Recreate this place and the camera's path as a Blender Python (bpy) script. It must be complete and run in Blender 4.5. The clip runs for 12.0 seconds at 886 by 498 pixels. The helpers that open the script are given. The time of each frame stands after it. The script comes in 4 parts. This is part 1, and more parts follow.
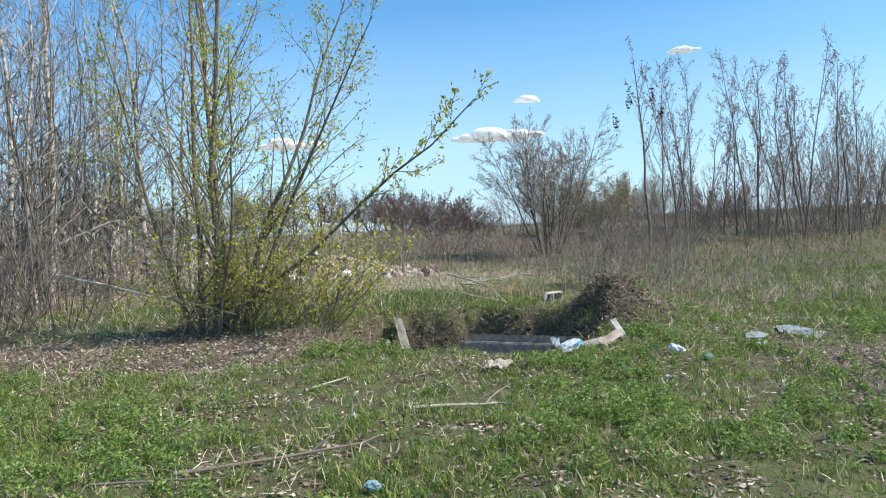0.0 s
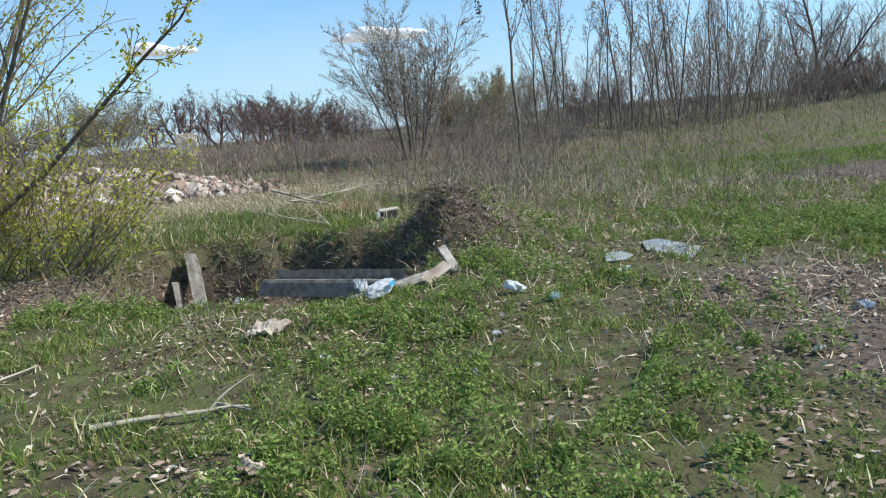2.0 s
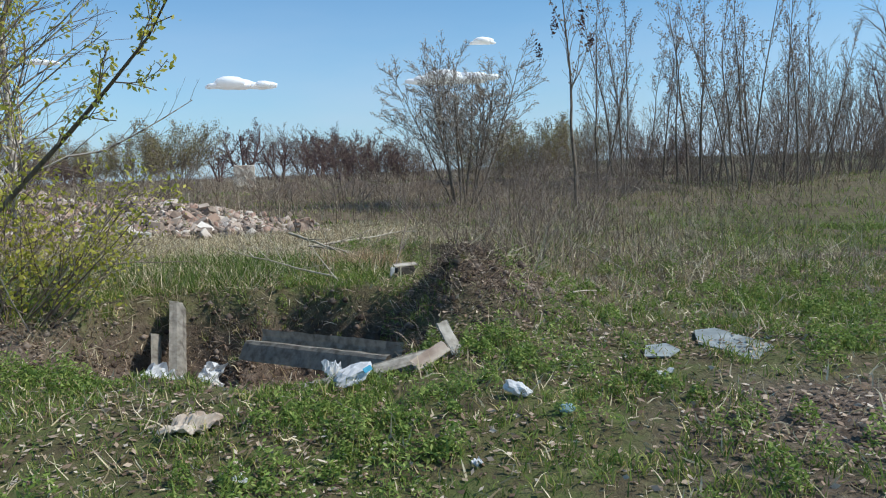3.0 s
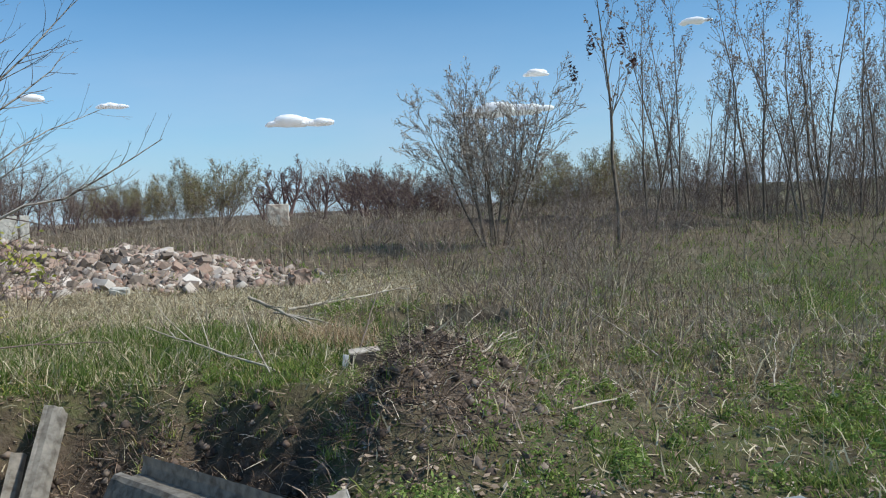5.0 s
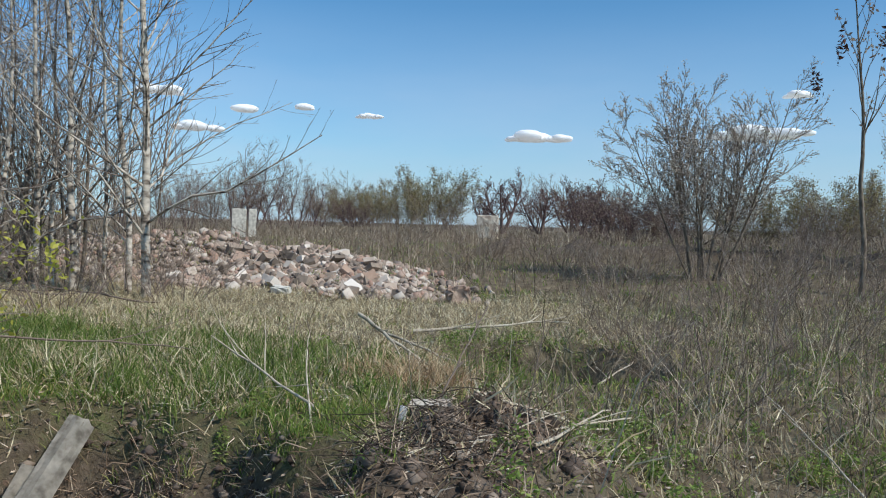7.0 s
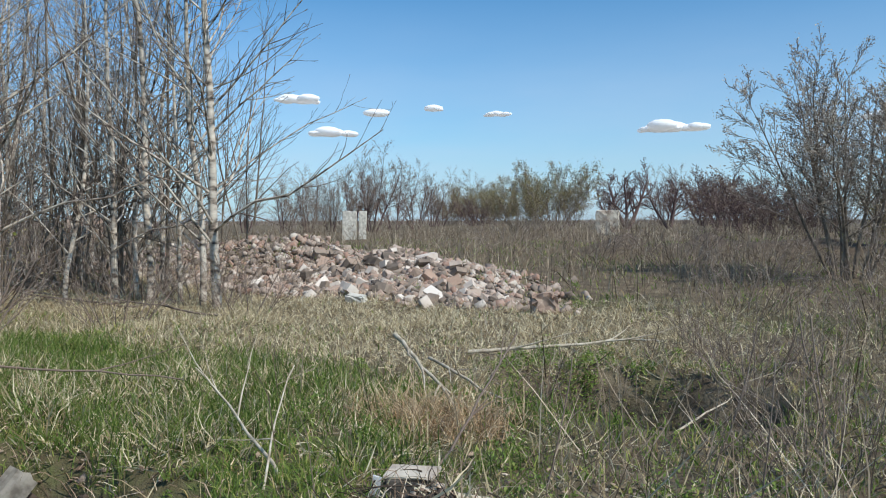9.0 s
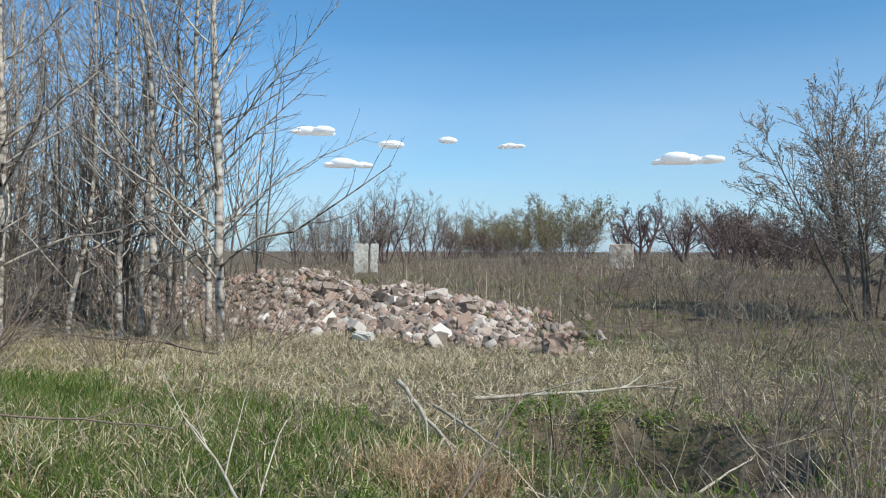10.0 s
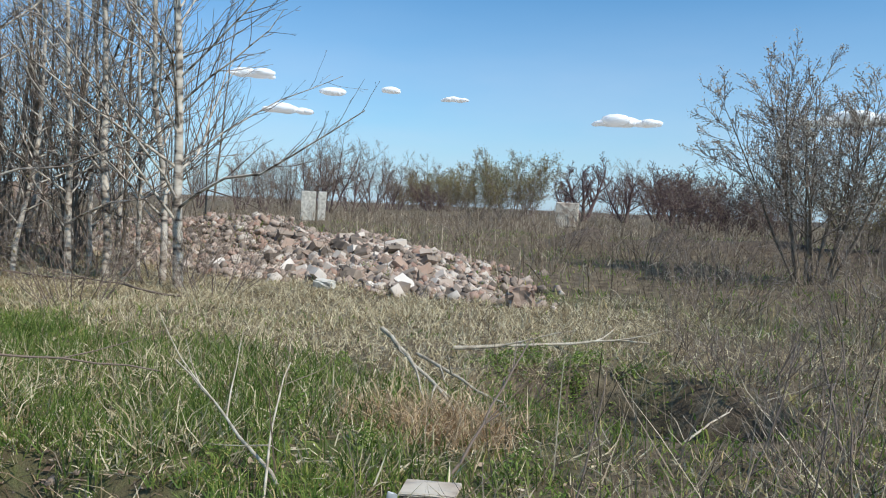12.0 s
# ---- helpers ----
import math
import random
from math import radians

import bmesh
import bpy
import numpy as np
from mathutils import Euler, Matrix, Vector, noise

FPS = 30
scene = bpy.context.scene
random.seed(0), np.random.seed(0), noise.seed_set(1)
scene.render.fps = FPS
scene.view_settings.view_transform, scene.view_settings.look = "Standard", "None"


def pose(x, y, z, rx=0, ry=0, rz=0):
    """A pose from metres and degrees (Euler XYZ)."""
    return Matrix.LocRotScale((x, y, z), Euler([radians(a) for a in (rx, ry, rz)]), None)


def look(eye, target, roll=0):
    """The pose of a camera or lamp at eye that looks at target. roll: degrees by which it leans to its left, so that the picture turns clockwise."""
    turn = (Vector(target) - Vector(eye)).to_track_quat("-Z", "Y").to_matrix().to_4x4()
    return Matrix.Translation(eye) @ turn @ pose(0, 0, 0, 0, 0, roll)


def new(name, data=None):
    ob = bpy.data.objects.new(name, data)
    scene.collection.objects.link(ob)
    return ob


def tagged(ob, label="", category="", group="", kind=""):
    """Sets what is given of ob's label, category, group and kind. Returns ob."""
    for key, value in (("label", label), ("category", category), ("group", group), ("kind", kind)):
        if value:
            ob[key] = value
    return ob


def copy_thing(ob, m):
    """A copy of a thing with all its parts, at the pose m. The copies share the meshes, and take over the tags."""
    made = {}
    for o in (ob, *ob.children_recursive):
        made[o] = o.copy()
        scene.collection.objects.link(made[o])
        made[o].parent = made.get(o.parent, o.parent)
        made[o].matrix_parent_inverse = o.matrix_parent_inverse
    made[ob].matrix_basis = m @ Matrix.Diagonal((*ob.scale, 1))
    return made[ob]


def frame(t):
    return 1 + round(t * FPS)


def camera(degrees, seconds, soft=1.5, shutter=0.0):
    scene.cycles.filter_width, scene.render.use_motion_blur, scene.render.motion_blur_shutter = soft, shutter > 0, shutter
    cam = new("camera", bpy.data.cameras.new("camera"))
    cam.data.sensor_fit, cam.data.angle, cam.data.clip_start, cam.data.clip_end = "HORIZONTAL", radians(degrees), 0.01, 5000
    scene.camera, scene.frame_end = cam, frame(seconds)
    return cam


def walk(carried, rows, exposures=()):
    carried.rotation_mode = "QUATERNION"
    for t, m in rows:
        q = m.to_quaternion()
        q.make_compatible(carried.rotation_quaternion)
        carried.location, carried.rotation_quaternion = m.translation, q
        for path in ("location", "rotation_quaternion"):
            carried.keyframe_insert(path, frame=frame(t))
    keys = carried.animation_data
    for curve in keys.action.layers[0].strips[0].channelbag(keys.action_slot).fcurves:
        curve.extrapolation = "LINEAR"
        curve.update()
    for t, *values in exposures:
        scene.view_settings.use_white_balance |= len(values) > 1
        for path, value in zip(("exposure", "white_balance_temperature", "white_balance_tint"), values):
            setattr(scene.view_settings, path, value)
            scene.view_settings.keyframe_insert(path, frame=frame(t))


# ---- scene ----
cam = camera(61.7, 12.0, soft=1.1)
METRES, EYE, TILT, LEAN, TURN = 10.6, 1.5, -1.55, 2.5, 0.0
ROWS = [
    (0.0, 0.0, 0.0, 0.0, 0.0, 0.0, -0.0),
    (0.5, 0.016, 0.049, -0.001, -2.19, -4.14, 0.54),
    (1.0, 0.039, 0.108, -0.001, -10.65, -3.94, 1.42),
    (1.5, 0.068, 0.1559, -0.0006, -12.33, -3.68, 0.49),
    (2.0, 0.1022, 0.2048, 0.004, -8.57, -7.6, 2.58),
    (2.5, 0.1278, 0.2635, 0.0096, -6.94, -6.75, 1.3),
    (3.0, 0.1615, 0.3182, 0.0126, -3.5, -4.3, -0.49),
    (3.5, 0.1869, 0.3709, 0.0175, -3.34, -4.72, -0.84),
    (5.5, 0.2675, 0.572, 0.0404, 3.53, -0.89, -0.89),
    (6.0, 0.2909, 0.6126, 0.0395, 9.79, -0.79, -5.08),
    (6.5, 0.3051, 0.6529, 0.0399, 17.19, -0.7, -5.37),
    (8.5, 0.354, 0.8002, 0.0507, 19.91, -3.29, -2.65),
    (9.0, 0.3453, 0.836, 0.0527, 28.48, -2.02, -2.76),
    (9.5, 0.3417, 0.8577, 0.057, 31.3, -3.06, -1.63),
    (10.0, 0.3373, 0.8619, 0.0615, 29.52, 0.33, -3.09),
    (10.5, 0.3333, 0.8657, 0.0601, 30.68, -2.8, -2.63),
    (11.0, 0.3267, 0.8617, 0.0567, 35.88, -4.16, -3.37),
    (11.5, 0.3111, 0.8518, 0.0554, 32.05, -3.53, -5.65),
    (12.0, 0.2989, 0.8468, 0.0552, 24.79, -2.96, -5.47),
]
walk(cam, [(t, pose(0, 0, EYE, TILT, LEAN, TURN) @ pose(METRES * x, METRES * y, METRES * z, 90 + pitch, roll, yaw)) for t, x, y, z, yaw, pitch, roll in ROWS],
     exposures=[(0.0, 0.3), (0.5, -0.1), (1.5, 0.08), (2.5, 0.1), (3.0, -0.2), (3.5, -0.1), (5.5, -0.28), (6.5, -0.27), (8.5, -0.22), (10.0, -0.12), (12.0, -0.12)])

# world and sun
SUN_TO = Vector((0.74, -0.16, 0.78)).normalized()
world = bpy.data.worlds.new("sky")
scene.world = world
world.use_nodes = True
wn = world.node_tree
sky = wn.nodes.new("ShaderNodeTexSky")
sky.sky_type = "NISHITA"
sky.sun_disc = False
sky.sun_elevation = math.asin(SUN_TO.z)
sky.sun_rotation = math.atan2(SUN_TO.x, SUN_TO.y)
sky.air_density, sky.dust_density, sky.ozone_density, sky.altitude = 1.0, 0.7, 3.0, 100
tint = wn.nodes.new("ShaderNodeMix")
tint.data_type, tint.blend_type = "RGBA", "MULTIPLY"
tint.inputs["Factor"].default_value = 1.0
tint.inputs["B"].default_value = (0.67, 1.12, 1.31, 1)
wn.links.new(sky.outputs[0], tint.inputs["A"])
# horizon haze with thin cloud wisps, blended into the sky colour, densest low down
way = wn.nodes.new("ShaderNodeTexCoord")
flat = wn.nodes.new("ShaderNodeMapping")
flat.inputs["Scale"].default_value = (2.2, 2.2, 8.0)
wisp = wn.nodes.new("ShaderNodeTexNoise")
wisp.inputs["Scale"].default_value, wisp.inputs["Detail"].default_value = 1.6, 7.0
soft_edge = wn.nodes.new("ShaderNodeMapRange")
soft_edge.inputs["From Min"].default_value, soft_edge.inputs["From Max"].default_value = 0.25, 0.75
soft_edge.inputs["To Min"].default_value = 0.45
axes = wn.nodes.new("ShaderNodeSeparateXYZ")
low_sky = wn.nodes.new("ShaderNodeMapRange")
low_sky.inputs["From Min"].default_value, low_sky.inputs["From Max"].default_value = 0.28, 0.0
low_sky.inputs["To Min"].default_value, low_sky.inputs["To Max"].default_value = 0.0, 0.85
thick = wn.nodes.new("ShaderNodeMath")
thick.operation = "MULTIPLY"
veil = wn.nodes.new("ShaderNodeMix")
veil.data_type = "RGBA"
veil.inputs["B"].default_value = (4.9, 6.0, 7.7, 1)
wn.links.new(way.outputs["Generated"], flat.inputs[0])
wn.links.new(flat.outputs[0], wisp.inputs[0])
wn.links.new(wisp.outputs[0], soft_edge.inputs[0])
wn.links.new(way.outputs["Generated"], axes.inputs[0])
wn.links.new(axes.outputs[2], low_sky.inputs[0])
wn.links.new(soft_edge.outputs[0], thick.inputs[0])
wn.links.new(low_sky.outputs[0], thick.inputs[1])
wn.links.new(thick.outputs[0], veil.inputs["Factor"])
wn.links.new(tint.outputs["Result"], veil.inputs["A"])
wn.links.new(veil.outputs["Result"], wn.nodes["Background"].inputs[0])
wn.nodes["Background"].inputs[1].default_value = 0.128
sun = new("sun", bpy.data.lights.new("sun", "SUN"))
sun.data.energy, sun.data.angle, sun.data.color = 4.3, radians(0.5), (1.0, 0.95, 0.86)
sun.matrix_world = look(SUN_TO * 50, (0, 0, 0))


# ---- materials ----
def material(name, stops, size=8.0, rough=0.85, bump=0.0, source="noise", through_light=0.0, detail=6.0, stretch=(1, 1, 1), metal=0.0):
    """Colour ramp over noise, a random number per object or per island; fine second noise; bump."""
    m = bpy.data.materials.new(name)
    m.use_nodes = True
    n, l = m.node_tree.nodes, m.node_tree.links
    bsdf = n["Principled BSDF"]
    bsdf.inputs["Roughness"].default_value = rough
    bsdf.inputs["Metallic"].default_value = metal
    bsdf.inputs["Specular IOR Level"].default_value = 0.25
    geo = n.new("ShaderNodeNewGeometry")
    mapping = n.new("ShaderNodeMapping")
    mapping.inputs["Scale"].default_value = stretch
    l.new(geo.outputs["Position"], mapping.inputs[0])
    noise_a = n.new("ShaderNodeTexNoise")
    noise_a.inputs["Scale"].default_value, noise_a.inputs["Detail"].default_value = size, detail
    l.new(mapping.outputs[0], noise_a.inputs[0])
    ramp = n.new("ShaderNodeValToRGB")
    while len(ramp.color_ramp.elements) < len(stops):
        ramp.color_ramp.elements.new(0.5)
    for e, (p, c) in zip(ramp.color_ramp.elements, stops):
        e.position, e.color = p, (*c, 1)
    if source == "noise":
        l.new(noise_a.outputs[0], ramp.inputs[0])
    else:
        mix = n.new("ShaderNodeMath")
        mix.operation = "MULTIPLY_ADD"
        mix.inputs[1].default_value, mix.inputs[2].default_value = 0.35, -0.17
        l.new(noise_a.outputs[0], mix.inputs[0])
        add = n.new("ShaderNodeMath")
        l.new(mix.outputs[0], add.inputs[0])
        if source == "island":
            l.new(geo.outputs["Random Per Island"], add.inputs[1])
        else:
            l.new(n.new("ShaderNodeObjectInfo").outputs["Random"], add.inputs[1])
        l.new(add.outputs[0], ramp.inputs[0])
    l.new(ramp.outputs[0], bsdf.inputs["Base Color"])
    if bump:
        b = n.new("ShaderNodeBump")
        b.inputs["Strength"].default_value, b.inputs["Distance"].default_value = bump, 0.02
        l.new(noise_a.outputs[0], b.inputs["Height"])
        l.new(b.outputs[0], bsdf.inputs["Normal"])
    if through_light:
        tr = n.new("ShaderNodeBsdfTranslucent")
        l.new(ramp.outputs[0], tr.inputs[0])
        ms = n.new("ShaderNodeMixShader")
        ms.inputs[0].default_value = through_light
        l.new(bsdf.outputs[0], ms.inputs[1])
        l.new(tr.outputs[0], ms.inputs[2])
        l.new(ms.outputs[0], n["Material Output"].inputs[0])
    return m


M_GRASS = material("meadow_grass", [(0.0, (0.088, 0.150, 0.030)), (0.5, (0.193, 0.285, 0.060)), (0.85, (0.350, 0.390, 0.105)), (1.0, (0.595, 0.450, 0.225))], 0.9, 0.6, source="island", through_light=0.35)
M_LUSH = material("lush_grass", [(0.0, (0.07, 0.12, 0.025)), (0.6, (0.15, 0.23, 0.045)), (1.0, (0.33, 0.36, 0.12))], 1.2, 0.55, source="island", through_light=0.4)
M_HERB = material("herb_leaf", [(0.0, (0.09, 0.15, 0.03)), (0.5, (0.21, 0.31, 0.065)), (1.0, (0.40, 0.46, 0.14))], 2.0, 0.6, source="island", through_light=0.35)
M_STRAW = material("straw", [(0.0, (0.22, 0.165, 0.09)), (0.4, (0.50, 0.41, 0.25)), (1.0, (0.83, 0.74, 0.52))], 1.0, 0.7, source="island", through_light=0.2)
M_RUST = material("rust_straw", [(0.0, (0.34, 0.22, 0.12)), (0.6, (0.58, 0.42, 0.26)), (1.0, (0.75, 0.62, 0.42))], 2.0, 0.7, source="island", through_light=0.2)
M_STALK = material("dry_stalk", [(0.0, (0.09, 0.065, 0.042)), (0.5, (0.225, 0.17, 0.12)), (0.85, (0.40, 0.325, 0.235)), (1.0, (0.66, 0.57, 0.43))], 1.0, 0.85, source="island")
M_LITTER = material("dead_leaf", [(0.0, (0.130, 0.085, 0.058)), (0.5, (0.312, 0.221, 0.156)), (0.85, (0.520, 0.403, 0.299)), (1.0, (0.780, 0.676, 0.546))], 3.0, 0.8, source="island", through_light=0.1)
M_BARK = material("grey_brown_bark", [(0.3, (0.102, 0.078, 0.060)), (0.55, (0.216, 0.174, 0.132)), (0.75, (0.336, 0.288, 0.228))], 22, 0.9, 0.6, stretch=(1, 1, 0.3))
M_BIRCH = material("white_birch_bark", [(0.33, (0.063, 0.050, 0.043)), (0.43, (0.315, 0.260, 0.209)), (0.52, (0.578, 0.510, 0.427)), (0.75, (0.756, 0.690, 0.589))], 5.0, 0.8, 0.4, detail=9, stretch=(1, 1, 2.2))
M_TWIG = material("bare_twig", [(0.0, (0.105, 0.077, 0.063)), (0.6, (0.238, 0.182, 0.147)), (1.0, (0.504, 0.434, 0.364))], 3.0, 0.85, source="island")
M_TWIG_DARK = material("dark_twig", [(0.0, (0.068, 0.045, 0.045)), (0.6, (0.150, 0.098, 0.093)), (1.0, (0.285, 0.196, 0.180))], 3.0, 0.9, source="island")
M_WILLOW = material("willow_leaf", [(0.0, (0.33, 0.34, 0.05)), (0.5, (0.52, 0.50, 0.085)), (1.0, (0.70, 0.63, 0.15))], 1.5, 0.5, source="island", through_light=0.5)
M_CATKIN = material("pale_bud", [(0.0, (0.36, 0.31, 0.25)), (0.6, (0.58, 0.52, 0.43)), (1.0, (0.76, 0.71, 0.60))], 1.5, 0.7, source="island", through_light=0.35)
M_BUD = material("rusty_bud", [(0.0, (0.17, 0.12, 0.09)), (0.6, (0.32, 0.235, 0.18)), (1.0, (0.52, 0.42, 0.31))], 1.5, 0.7, source="island", through_light=0.3)
M_OLIVE = material("olive_bud", [(0.0, (0.195, 0.168, 0.078)), (0.6, (0.338, 0.288, 0.130)), (1.0, (0.494, 0.408, 0.208))], 1.5, 0.7, source="island", through_light=0.3)
M_POD = material("dry_pod", [(0.0, (0.07, 0.03, 0.025)), (1.0, (0.17, 0.08, 0.06))], 8, 0.8, source="island")
M_CHUNK = material("rubble", [(0.0, (0.10, 0.08, 0.065)), (0.25, (0.30, 0.24, 0.19)), (0.42, (0.42, 0.29, 0.22)), (0.62, (0.50, 0.41, 0.34)), (1.0, (0.78, 0.71, 0.63))], 6, 0.9, 0.4, source="object")
M_CHUNK_SMALL = material("small_rubble", [(0.0, (0.187, 0.149, 0.120)), (0.4, (0.383, 0.307, 0.248)), (0.6, (0.357, 0.224, 0.168)), (1.0, (0.612, 0.548, 0.472))], 6, 0.9, 0.4, source="island")
M_CONCRETE = material("weathered_concrete", [(0.3, (0.38, 0.35, 0.30)), (0.5, (0.58, 0.55, 0.48)), (0.7, (0.74, 0.70, 0.62))], 9, 0.9, 0.4)
M_SLATE = material("asbestos_cement", [(0.3, (0.24, 0.215, 0.18)), (0.5, (0.42, 0.385, 0.33)), (0.72, (0.56, 0.52, 0.45))], 14, 0.85, 0.3)
M_BRICK = material("old_brick", [(0.3, (0.30, 0.20, 0.15)), (0.6, (0.45, 0.33, 0.26)), (0.8, (0.55, 0.46, 0.38))], 7, 0.9, 0.4)
M_PLASTER = material("flaking_plaster", [(0.35, (0.35, 0.26, 0.20)), (0.5, (0.60, 0.52, 0.42)), (0.7, (0.74, 0.68, 0.57))], 3, 0.9, 0.2)
M_WHITE = material("white_plastic", [(0.3, (0.62, 0.62, 0.62)), (0.7, (0.85, 0.85, 0.84))], 12, 0.35, 0.3, through_light=0.2)
M_BLUE = material("blue_plastic", [(0.3, (0.03, 0.25, 0.42)), (0.7, (0.10, 0.45, 0.62))], 12, 0.35, 0.3)
M_TEAL = material("clear_teal_plastic", [(0.3, (0.25, 0.42, 0.46)), (0.7, (0.55, 0.70, 0.72))], 12, 0.25, 0.3, through_light=0.3)
M_SHEET = material("dusty_glass_sheet", [(0.3, (0.20, 0.22, 0.21)), (0.5, (0.30, 0.33, 0.32)), (0.7, (0.44, 0.46, 0.44))], 6, 0.55, 0.1)
M_SOIL = material("crumbled_soil", [(0.0, (0.06, 0.045, 0.036)), (0.5, (0.15, 0.112, 0.09)), (1.0, (0.30, 0.24, 0.19))], 20, 0.95, 0.4, source="island")
M_STICK = material("bleached_wood", [(0.3, (0.30, 0.24, 0.17)), (0.5, (0.50, 0.43, 0.33)), (0.75, (0.66, 0.60, 0.49))], 14, 0.8, 0.3)
M_DARKWOOD = material("dark_charred_wood", [(0.3, (0.05, 0.045, 0.04)), (0.7, (0.14, 0.12, 0.10))], 14, 0.85, 0.4)
M_CLOUD = material("cloud", [(0.3, (0.85, 0.87, 0.9)), (0.7, (0.95, 0.95, 0.95))], 0.004, 1.0, through_light=0.3)
M_BRUSH = material("brush_twig", [(0.0, (0.035, 0.026, 0.02)), (0.6, (0.09, 0.065, 0.05)), (1.0, (0.22, 0.17, 0.13))], 3.0, 0.9, source="island")

# faint emission added to the clouds to brighten their undersides
glow = M_CLOUD.node_tree.nodes["Principled BSDF"].inputs
glow["Emission Color"].default_value, glow["Emission Strength"].default_value = (0.9, 0.95, 1.0, 1), 0.22

# ---- noise, ground height ----
rng = np.random.default_rng(7)
_LAT = rng.random((256, 256))


def vnoise(x, y, size, seed=0):
    """Smooth value noise, 0 to 1, cells of that many metres."""
    u, v = np.asarray(x) / size + 37.3 * seed, np.asarray(y) / size + 11.9 * seed
    i, j = np.floor(u).astype(int), np.floor(v).astype(int)
    f, g = u - i, v - j
    f, g = f * f * (3 - 2 * f), g * g * (3 - 2 * g)
    a, b, c, d = _LAT[i % 256, j % 256], _LAT[(i + 1) % 256, j % 256], _LAT[i % 256, (j + 1) % 256], _LAT[(i + 1) % 256, (j + 1) % 256]
    return (a * (1 - f) + b * f) * (1 - g) + (c * (1 - f) + d * f) * g


def smooth(a, b, x):
    t = np.clip((np.asarray(x, float) - a) / (b - a), 0, 1)
    return t * t * (3 - 2 * t)


def pit(x, y):
    """The dug pit: its near lip runs back towards the willow."""
    x, y = np.asarray(x, float), np.asarray(y, float)
    deep = np.where(y < 9.85, 1.72 - 0.34 * np.clip(1.25 - x, 0, 2.2), 1.9 - 0.3 * smooth(0.4, 1.8, x))
    r = (np.abs((x - 0.1) / 1.9) ** 3 + np.abs((y - 9.85) / deep) ** 3) ** (1 / 3)
    return 1 - smooth(0.74, 1.02, r + 0.22 * (vnoise(x, y, 0.5, 3) - 0.5) + 0.08 * (vnoise(x, y, 0.17, 33) - 0.5))


def tipped(x, y):
    """Tipped earth and rubbish inside the pit."""
    return 0.42 * np.exp(-(((x + 0.45) / 0.9) ** 2 + ((y - 9.6) / 0.6) ** 2)) + 0.35 * np.exp(-(((x - 0.9) / 0.7) ** 2 + ((y - 8.75) / 0.35) ** 2))


def hollow(x, y):
    """The second, smaller hole beyond the weeds."""
    return np.exp(-((((x - 2.15) / 1.1) ** 2 + ((y - 15.15) / 0.75) ** 2 + 0.5 * (vnoise(x, y, 0.4, 41) - 0.5)) ** 3))


def bank(x, y):
    """A low dark bank of spoil across the field."""
    return smooth(-4.5, -2.0, x) * smooth(13, 9, x) * np.exp(-(((y - 31.5 + 0.12 * x) / 1.1) ** 2)) * (0.55 + 0.9 * vnoise(x, y, 0.8, 43))


def heap(x, y):
    a = 0.42 * np.exp(-(((x + 4.3) / 2.3) ** 2 + ((y - 22.3) / 1.6) ** 2)) * (0.8 + 0.5 * vnoise(x, y, 0.9, 45))
    b = 0.72 * np.exp(-(((x + 8.5) / 3.2) ** 2 + ((y - 23.2) / 2.2) ** 2)) * (0.8 + 0.5 * vnoise(x, y, 1.3, 46))
    c = 0.45 * np.exp(-(((x + 13.0) / 3.0) ** 2 + ((y - 24.0) / 2.2) ** 2))
    return a + b + c


def height(x, y):
    x, y = np.asarray(x, float), np.asarray(y, float)
    z = np.interp(y, [-2000, 7, 12, 20, 27, 36, 80, 2000], [0, 0, 0.2, 0.22, 0.45, 0.85, 1.15, 1.3])
    z = z + 2.0 * smooth(70, 220, y) * smooth(0.0, 0.35, x / np.maximum(y, 1))
    z = z + 2.4 * np.exp(-(((x - 52) / 9) ** 2 + ((y - 48) / 12) ** 2))
    z = z + 0.05 * np.exp(-(((y - 7.6) / 0.5) ** 2)) * smooth(3.2, 2.2, x) * smooth(-6, -2, x)
    z = z - pit(x, y) * (0.9 - tipped(x, y))
    z = z + 0.44 * mound(x, y) * (0.6 + 0.6 * vnoise(x, y, 0.35, 9) + 0.4 * vnoise(x, y, 0.14, 19))
    z = z - 1.0 * hollow(x, y)
    z = z + 0.5 * bank(x, y)
    z = z + heap(x, y)
    near = smooth(90, 30, np.hypot(x, y))
    z = z + near * (0.10 * (vnoise(x, y, 1.7, 1) - 0.5) + 0.05 * (vnoise(x, y, 0.55, 2) - 0.5) + 0.025 * (vnoise(x, y, 0.2, 4) - 0.5))
    return z


def z_at(x, y):
    return float(height(np.array([x]), np.array([y]))[0])


def bare_dirt(x, y):
    """Where the earth shows: the trodden patch, the pit, the mound, under the willow."""
    d = smooth(1.15, 0.6, np.hypot((x - 5.2) / 2.2, (y - 5.9) / 2.2) + 0.5 * (vnoise(x, y, 0.7, 5) - 0.5))
    d = np.maximum(d, smooth(1.2, 0.5, np.hypot((x - 9.5) / 2.6, (y - 12.5) / 1.2) + 0.6 * (vnoise(x, y, 0.8, 6) - 0.5)))
    return d


def under_willow(x, y):
    return smooth(1.15, 0.55, np.hypot((x + 3.6) / 3.6, (y - 9.4) / 1.5) + 0.5 * (vnoise(x, y, 0.8, 7) - 0.5))


def mound(x, y):
    """A ridge of dug earth, steep on the pit's side."""
    across = np.where(x < 2.3, ((x - 2.3) / 0.33) ** 2, ((x - 2.3) / 0.75) ** 2)
    return np.exp(-across - np.abs((y - 10.6) / 1.0) ** 3)


